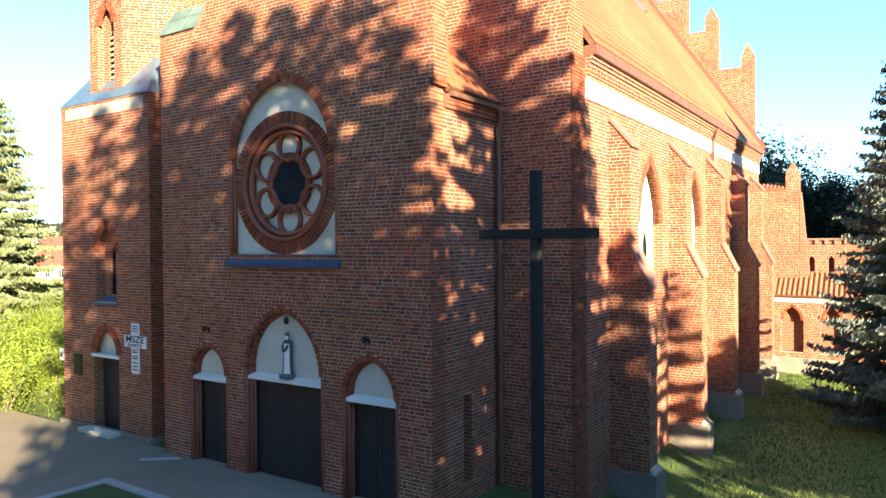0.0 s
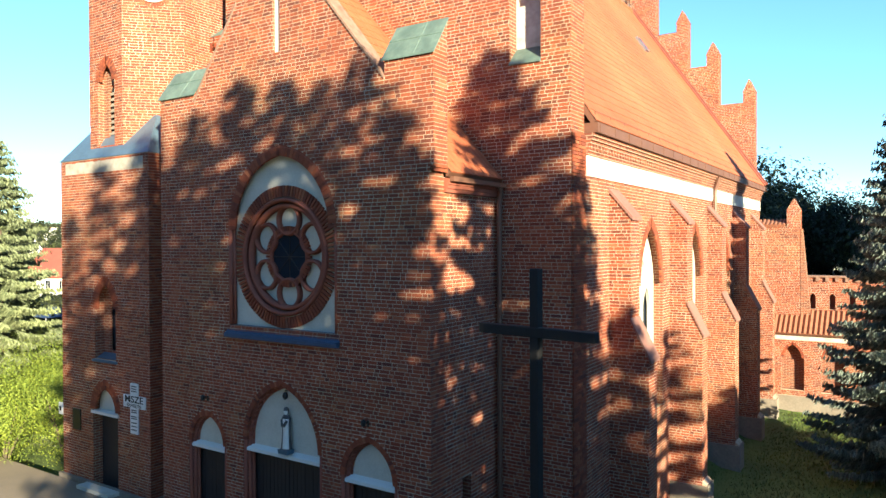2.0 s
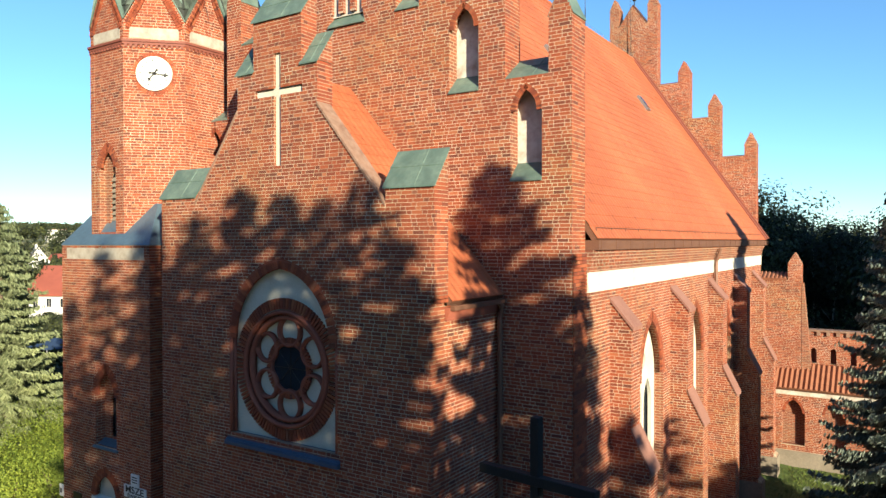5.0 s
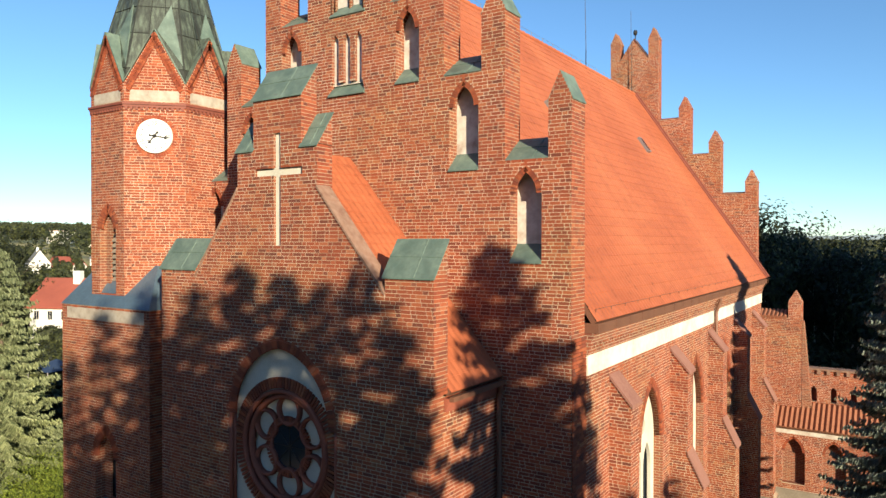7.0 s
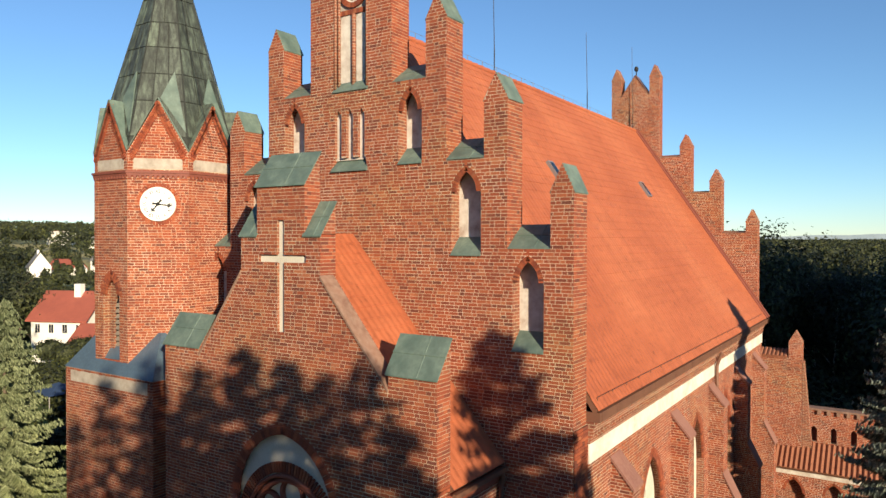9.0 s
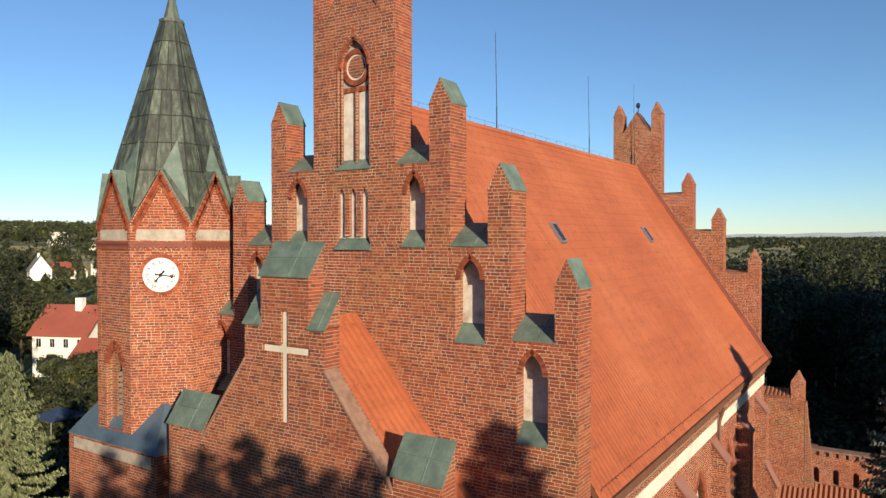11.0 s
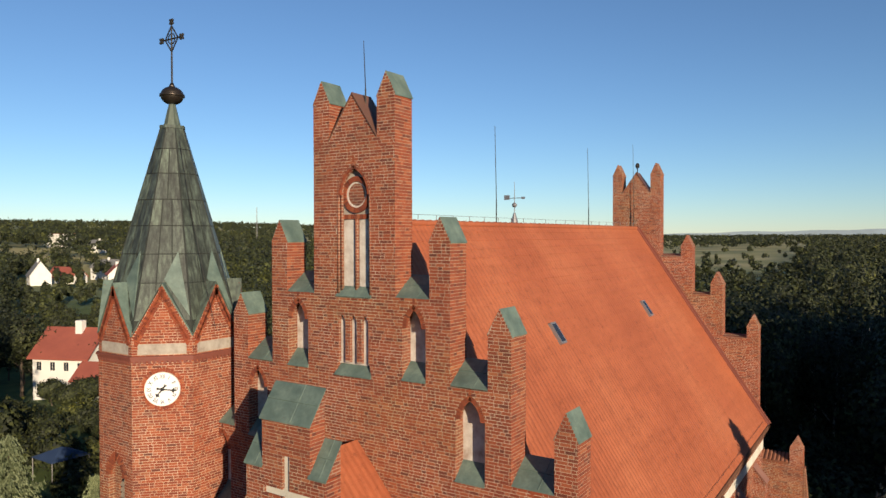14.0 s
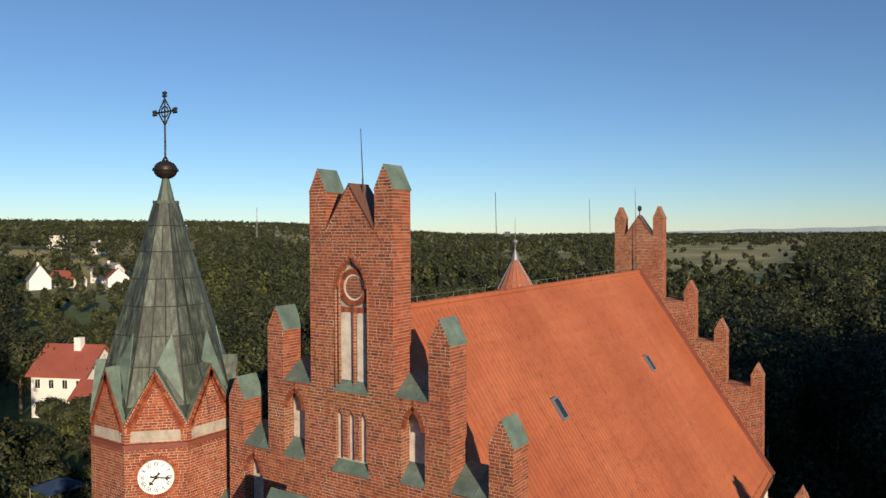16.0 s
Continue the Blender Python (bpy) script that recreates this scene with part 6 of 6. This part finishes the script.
def broad_tree(x, y, hgt, rad, seed, label, mat=LEAVES, bark=BARK, clumps=46, per=60, size=0.18, girth=0.022):
    rng = np.random.default_rng(seed)
    ob = empty("tree", label, "tree", (x, y, ground_z(x, y) - 0.1), "broad-leaved trees")
    bm = bmesh.new()
    p = Vector((0, 0, 0))
    r = girth * hgt
    for i in range(5):
        q = Vector((p.x + rng.normal(0, 0.12), p.y + rng.normal(0, 0.12), hgt * 0.8 * (i + 1) / 5))
        tube(bm, p, q, r, r * 0.75, 7)
        if i >= 1:
            for k in range(2):
                a = rng.uniform(0, 6.28)
                e = q + Vector((math.cos(a) * rad * 0.45, math.sin(a) * rad * 0.45, hgt * 0.10))
                tube(bm, q, e, r * 0.45, r * 0.12, 5)
        p, r = q, r * 0.75
    part("trunk", bm, bark, ob)
    soup("crown", leaf_cloud(rng, (0, 0, hgt * 0.66), (rad, rad, hgt * 0.36), clumps, per, size), mat, ob)
    return ob


def bush(x, y, hgt, rad, seed, label, mat=BRIGHT_LEAVES):
    rng = np.random.default_rng(seed)
    ob = empty("bush", label, "bush", (x, y, ground_z(x, y) - 0.1), "bushes by the tower")
    bm = bmesh.new()
    for k in range(5):
        a = 1.26 * k
        tube(bm, (0, 0, 0), (math.cos(a) * rad * 0.5, math.sin(a) * rad * 0.5, hgt * 0.6), 0.05, 0.02, 6)
    part("stem", bm, BARK, ob)
    soup("crown", leaf_cloud(rng, (0, 0, hgt * 0.5), (rad, rad, hgt * 0.52), 95, 260, 0.034), mat, ob)


for i, (x, y, h, r) in enumerate(((-11.9, 1.8, 4.3, 1.9), (-13.6, 0.4, 3.9, 2.0), (-12.2, 4.6, 5.0, 2.0), (-15.2, 3.4, 4.4, 2.2), (-16.4, 0.0, 3.4, 2.0), (-13.2, -1.6, 2.2, 1.2))):
    bush(x, y, h, r, 60 + i, "sunlit yellow-green garden shrub beside the tower")

# birches at the edge of the wood
CAMX, CAMY, FX, FY = 12.4, -11.5, -0.5507, 0.8347


def spot(depth, lateral):
    return CAMX + depth * FX + lateral * FY, CAMY + depth * FY - lateral * FX


for i, (px, d) in enumerate(((1444, 62), (1478, 60), (1522, 66), (1360, 58), (1335, 64), (1395, 70))):
    x, y = spot(d, (px - 784) / 1241 * d)
    broad_tree(x, y, 11.6 + 0.8 * (i % 3), 2.2, 80 + i, "slender birch with white bark at the wood's edge", LEAVES, BIRCH, 60, 70, 0.15, 0.011)

# woods
rng = np.random.default_rng(11)
wood, trunks = [], []


def clear(depth, lat):
    x, y = spot(depth, lat)
    if -16 < x < 18 and y < 42:
        return False
    if 30 < depth < 112 and abs(lat / depth + 0.520) < 0.046:      # the white house and the view to it
        return False
    if -92 < x < -30 and abs((x + 92.7) * 0.545 + (y - 44.9) * 0.839) < 10:            # sunlight on the house
        return False
    if depth < 64 and 0.49 < lat / depth < 0.63:                                          # before the birches
        return False
    if depth < 56 and lat < 0:
        return False
    if 260 < depth < 420 and -0.60 * depth < lat < -0.43 * depth:                        # village
        return rng.random() < 0.45
    if 430 < depth < 1250 and 0.27 * depth < lat < 0.50 * depth:                         # meadows
        return rng.random() < (0.4 if depth < 600 else 0.07)
    if 500 < depth < 900 and 0.06 * depth < lat < 0.2 * depth:
        return rng.random() < 0.3
    return True


for lo, hi, count, clumps, per, size, tall in ((44, 75, 170, 52, 56, 0.20, (10, 16)), (75, 160, 430, 32, 30, 0.32, (11, 18)), (160, 420, 1000, 20, 15, 0.62, (11, 18)), (420, 1000, 1900, 13, 10, 1.15, (12, 19)), (1000, 3400, 4200, 9, 7, 2.3, (13, 22))):
    for _ in range(count):
        d = math.sqrt(rng.uniform(lo * lo, hi * hi))
        l = rng.uniform(-0.78, 0.78) * d
        h = rng.uniform(*tall)
        if not clear(d, l):
            continue
        x, y = spot(d, l)
        z = ground_z(x, y)
        q = l / d
        if 100 < d < 340 and -0.63 < q < -0.42:
            h *= 0.5
        if 150 < d < 1250 and 0.25 < q < 0.52:
            h *= 0.55
        r = h * rng.uniform(0.2, 0.32) * (1 if d < 420 else 1.5 if d < 1000 else 2.4)
        conifer = d > 100 and rng.random() < 0.28
        rad = (r * 0.55, r * 0.55, h * 0.42) if conifer else (r, r, h * 0.36)
        wood.append(leaf_cloud(rng, (x, y, z + h * 0.6), rad, clumps, per, size))
        if d < 420:                                          # leafy heart of the crown
            wood.append(leaf_cloud(rng, (x, y, z + h * 0.56), tuple(v * 0.62 for v in rad), 14, 14, 0.6 if d < 160 else 1.1))
        if d < 160:
            trunks.append((x, y, z, h))
# unseen trees behind the viewer, added to keep sky light off the west front
for k in range(380):
    a = rng.uniform(radians(152), radians(280))
    d = rng.uniform(38, 84)
    x, y = CAMX + d * math.sin(a), CAMY + d * math.cos(a)
    h = rng.uniform(21, 29)
    wood.append(leaf_cloud(rng, (x, y, h * 0.52), (h * 0.22, h * 0.22, h * 0.45), 30, 18, 0.7))
for k in range(230):                                         # unseen tall woods to the south, added to shade the near woods
    d = rng.uniform(34, 150)
    x, y = spot(d, d * rng.uniform(0.68, 1.1))
    if x < 22:
        continue
    h = rng.uniform(17, 22)
    wood.append(leaf_cloud(rng, (x, y, ground_z(x, y) + h * 0.55), (h * 0.22, h * 0.22, h * 0.42), 26, 24, 0.5))
for k in range(70):                                          # unseen tall trees added to shade the woods behind the lawn
    d = rng.uniform(-12, 40)
    x, y = spot(d, max(45 - 0.44 * d, 0.85 * d + 7) + rng.uniform(0, 26))
    h = rng.uniform(22, 27)
    wood.append(leaf_cloud(rng, (x, y, ground_z(x, y) + h * 0.55), (h * 0.2, h * 0.2, h * 0.45), 30, 26, 0.5))
for k in range(150):                                         # unseen tall belt far to the south, added to shade the wood
    y0, away = rng.uniform(37, 120), rng.uniform(26, 85)
    x, y = 14 + away * SA, y0 + away * CA_
    h = rng.uniform(17, 21)
    wood.append(leaf_cloud(rng, (x, y, ground_z(x, y) + h * 0.52), (h * 0.2, h * 0.2, h * 0.46), 30, 22, 0.6))
for k in range(130):                                         # undergrowth at the wood's edge
    d = rng.uniform(47, 66)
    x, y = spot(d, d * rng.uniform(0.40, 0.70))
    h = rng.uniform(2.5, 4.5)
    if x < 17 and y < 41:
        continue
    wood.append(leaf_cloud(rng, (x, y, ground_z(x, y) + h * 0.45), (h * 0.55, h * 0.55, h * 0.5), 26, 26, 0.22))
for k in range(60):                                          # low shrubs round the garden
    d = rng.uniform(38, 84)
    x, y = spot(d, d * rng.uniform(-0.66, -0.40))
    h = rng.uniform(1.8, 3.0)
    wood.append(leaf_cloud(rng, (x, y, ground_z(x, y) + h * 0.5), (h * 0.7, h * 0.7, h * 0.5), 20, 26, 0.2))
for k in range(46):                                          # garden shrubs below the house
    d = rng.uniform(38, 80)
    q = rng.uniform(-0.68, -0.40)
    x, y = spot(d, d * q)
    h = rng.uniform(3.5, 6.5)
    if abs(q + 0.53) < (0.14 if d < 62 else 0.08):
        continue
    wood.append(leaf_cloud(rng, (x, y, ground_z(x, y) + h * 0.5), (h * 0.42, h * 0.42, h * 0.45), 20, 20, 0.3))
tagged(soup("woodland", np.concatenate(wood), LEAVES), "dark green mixed woodland stretching to the horizon, with added unseen shade trees", "woodland", kind="stuff")
bm = bmesh.new()
for x, y, z, h in trunks:
    tube(bm, (x, y, z - 0.3), (x, y, z + h * 0.7), 0.16, 0.06, 5)
tagged(finish("woodland_trunks", bm, BARK), "bare trunks inside the woodland", "trunks", kind="stuff")

# ---- houses ----
RED_ROOF = two_scale("red_house_tiles", (0.26, 0.065, 0.045), (0.33, 0.085, 0.055), (0.20, 0.06, 0.045), 12, 0.6, 0.85)
RENDER_WHITE = two_scale("white_render", (0.72, 0.70, 0.66), (0.64, 0.62, 0.58), (0.76, 0.74, 0.70), 12, 0.5, 0.9)
GREY_ROOF = two_scale("grey_house_roof", (0.16, 0.16, 0.15), (0.22, 0.21, 0.20), (0.12, 0.12, 0.12), 12, 0.6, 0.85)


def house(x, y, turn, w, d, eave, ridge, label, roof=RED_ROOF, wall=RENDER_WHITE, rows=2, cols=4, flat=False, chimney=True):
    ob = empty("house", label, "house", (x, y, ground_z(x, y)), "village houses")
    ob.rotation_euler = (0, 0, radians(turn))
    bm = bmesh.new()
    if flat:
        box(bm, -w / 2, w / 2, -d / 2, d / 2, -1.5, eave)
    else:
        prism(bm, [(-w / 2, -d / 2, -1.5), (w / 2, -d / 2, -1.5), (w / 2, -d / 2, eave), (-w / 2, -d / 2, eave)],
              [(-w / 2, d / 2, -1.5), (w / 2, d / 2, -1.5), (w / 2, d / 2, eave), (-w / 2, d / 2, eave)])
        for sx in (-w / 2, w / 2 - 0.3):
            prism(bm, [(sx, -d / 2, eave), (sx, d / 2, eave), (sx, 0, ridge - 0.15)], [(sx + 0.3, -d / 2, eave), (sx + 0.3, d / 2, eave), (sx + 0.3, 0, ridge - 0.15)])
    part("wall", fix_normals(bm), wall, ob)
    bm = bmesh.new()
    if flat:
        box(bm, -w / 2 - 0.2, w / 2 + 0.2, -d / 2 - 0.2, d / 2 + 0.2, eave + 0.002, eave + 0.3)
    else:
        o = 0.5
        sl = (ridge - eave) / (d / 2)
        for s in (-1, 1):
            e = s * (d / 2 + o)
            ze = eave - o * sl
            prism(bm, [(-w / 2 - o, e, ze), (w / 2 + o, e, ze), (w / 2 + o, 0, ridge), (-w / 2 - o, 0, ridge)],
                  [(-w / 2 - o, e, ze + 0.2), (w / 2 + o, e, ze + 0.2), (w / 2 + o, 0, ridge + 0.2), (-w / 2 - o, 0, ridge + 0.2)])
    part("roof", fix_normals(bm), roof, ob)
    if chimney:
        bm = bmesh.new()
        box(bm, w * 0.05, w * 0.05 + 1.0, -0.9, 0.0, ridge - 1.2, ridge + 1.2)
        part("chimney", bm, wall, ob)
    for r in range(rows):
        z = eave * (r + 0.32) / rows
        for c in range(cols):
            xx = -w / 2 + w * (c + 0.5) / cols
            win = empty("window", "", "")
            win.parent = ob
            bm = bmesh.new()
            box(bm, xx - 0.42, xx + 0.42, -d / 2 - 0.03, -d / 2 + 0.05, z, z + 1.35)
            part("frame", bm, WHITE, win)
            bm = bmesh.new()
            box(bm, xx - 0.34, xx - 0.03, -d / 2 - 0.05, -d / 2, z + 0.1, z + 1.25)
            box(bm, xx + 0.03, xx + 0.34, -d / 2 - 0.05, -d / 2, z + 0.1, z + 1.25)
            part("pane", bm, GLASS, win)
    return ob


def at_px(px, d):
    return spot(d, (px - 784) / 1241 * d)


house(*at_px(134, 98), 24, 8.2, 7.2, 6.1, 9.4, "white rendered house with red tiled roof among trees", rows=2, cols=4)
house(*at_px(166, 93), 24, 3.0, 4.5, 3.2, 5.0, "low white wing with red tiled roof", rows=1, cols=1, chimney=False)
house(*at_px(68, 330), -18, 9, 9, 5.0, 11.5, "small white gabled house with grey roof", GREY_ROOF)
house(*at_px(118, 345), 15, 16, 9, 3.5, 8.0, "long low house with rusty red roof", chimney=False)
house(*at_px(207, 330), -24, 9, 9, 5.5, 10.0, "cream gabled house with red roof")
house(*at_px(190, 370), 15, 14, 9, 7.0, 11.0, "house with weathered grey roof", GREY_ROOF)
house(*at_px(108, 620), 15, 20, 12, 11, 12, "white flat-roofed block on the hillside", flat=True, chimney=False, rows=3, cols=6)
house(*at_px(175, 560), 15, 12, 9, 6, 9, "far white cottage between trees", GREY_ROOF)

# trees and shrubs round the white house
for k, (px, d, h, r) in enumerate(((34, 98, 13.0, 4.2), (60, 100, 9.0, 2.2), (150, 88, 3.6, 2.2), (118, 86, 3.0, 1.8), (88, 90, 3.4, 1.6))):
    broad_tree(*at_px(px, d), h, r, 120 + k, "leafy garden tree before a white house" if h > 7 else "rounded garden shrub before a white house", LEAVES, BARK, 60, 60, 0.22)

# far radio mast
x, y = at_px(455, 900)
mast = empty("radio_mast", "thin grey lattice radio mast on the skyline", "mast", (x, y, ground_z(x, y)))
bm = bmesh.new()
for k in range(3):
    a = 2.09 * k
    tube(bm, (1.2 * math.cos(a), 1.2 * math.sin(a), 0), (0.4 * math.cos(a), 0.4 * math.sin(a), 52), 0.16, 0.1, 5)
for k in range(13):
    r0, r1 = 1.2 - 0.06 * k, 1.2 - 0.06 * (k + 1)
    for j in range(3):
        a, b2 = 2.09 * j, 2.09 * (j + 1)
        tube(bm, (r0 * math.cos(a), r0 * math.sin(a), 4 * k), (r1 * math.cos(b2), r1 * math.sin(b2), 4 * k + 4), 0.08, 0.08, 4)
part("lattice", bm, TIN, mast)

x, y = at_px(102, 57)
tent = empty("garden_tent", "blue garden tent with a pitched canvas roof among shrubs", "tent", (x, y, ground_z(x, y)))
BLUE_CANVAS = two_scale("blue_canvas", (0.022, 0.045, 0.10), (0.032, 0.06, 0.13), (0.018, 0.036, 0.08), 10, 1, 0.7)
bm = bmesh.new()
prism(bm, [(-1.6, -1.6, 1.9), (1.6, -1.6, 1.9), (1.6, 1.6, 1.9), (-1.6, 1.6, 1.9)], [(-0.05, -0.05, 2.6), (0.05, -0.05, 2.6), (0.05, 0.05, 2.6), (-0.05, 0.05, 2.6)])
part("canopy", bm, BLUE_CANVAS, tent)
for sx in (-1.5, 1.5):
    for sy in (-1.5, 1.5):
        bm = bmesh.new()
        tube(bm, (sx, sy, -0.2), (sx, sy, 1.9), 0.04, 0.04, 6)
        part("leg", bm, TIN, tent)

# far hills on the skyline, aerial haze painted into their blue-grey colour
HAZE = two_scale("haze_tinted_hills", (0.16, 0.21, 0.26), (0.21, 0.26, 0.31), (0.14, 0.18, 0.22), 0.02, 0.004, 1.0, 0, 0.0)
bm = bmesh.new()
low, high = [], []
for i in range(60):
    px = 1180 + 8.5 * i
    x, y = spot(3650, (px - 784) / 1241 * 3650)
    z = 24 + 20 * smooth(1200, 1420, px) + 4 * math.sin(px / 47) + 2.5 * math.sin(px / 19 + 1)
    low.append(bm.verts.new((x, y, -60)))
    high.append((bm.verts.new((x, y, z)), bm.verts.new((x + 400 * FX, y + 400 * FY, z - 10))))
for i in range(59):
    bm.faces.new((low[i], low[i + 1], high[i + 1][0], high[i][0]))
    bm.faces.new((high[i][0], high[i + 1][0], high[i + 1][1], high[i][1]))
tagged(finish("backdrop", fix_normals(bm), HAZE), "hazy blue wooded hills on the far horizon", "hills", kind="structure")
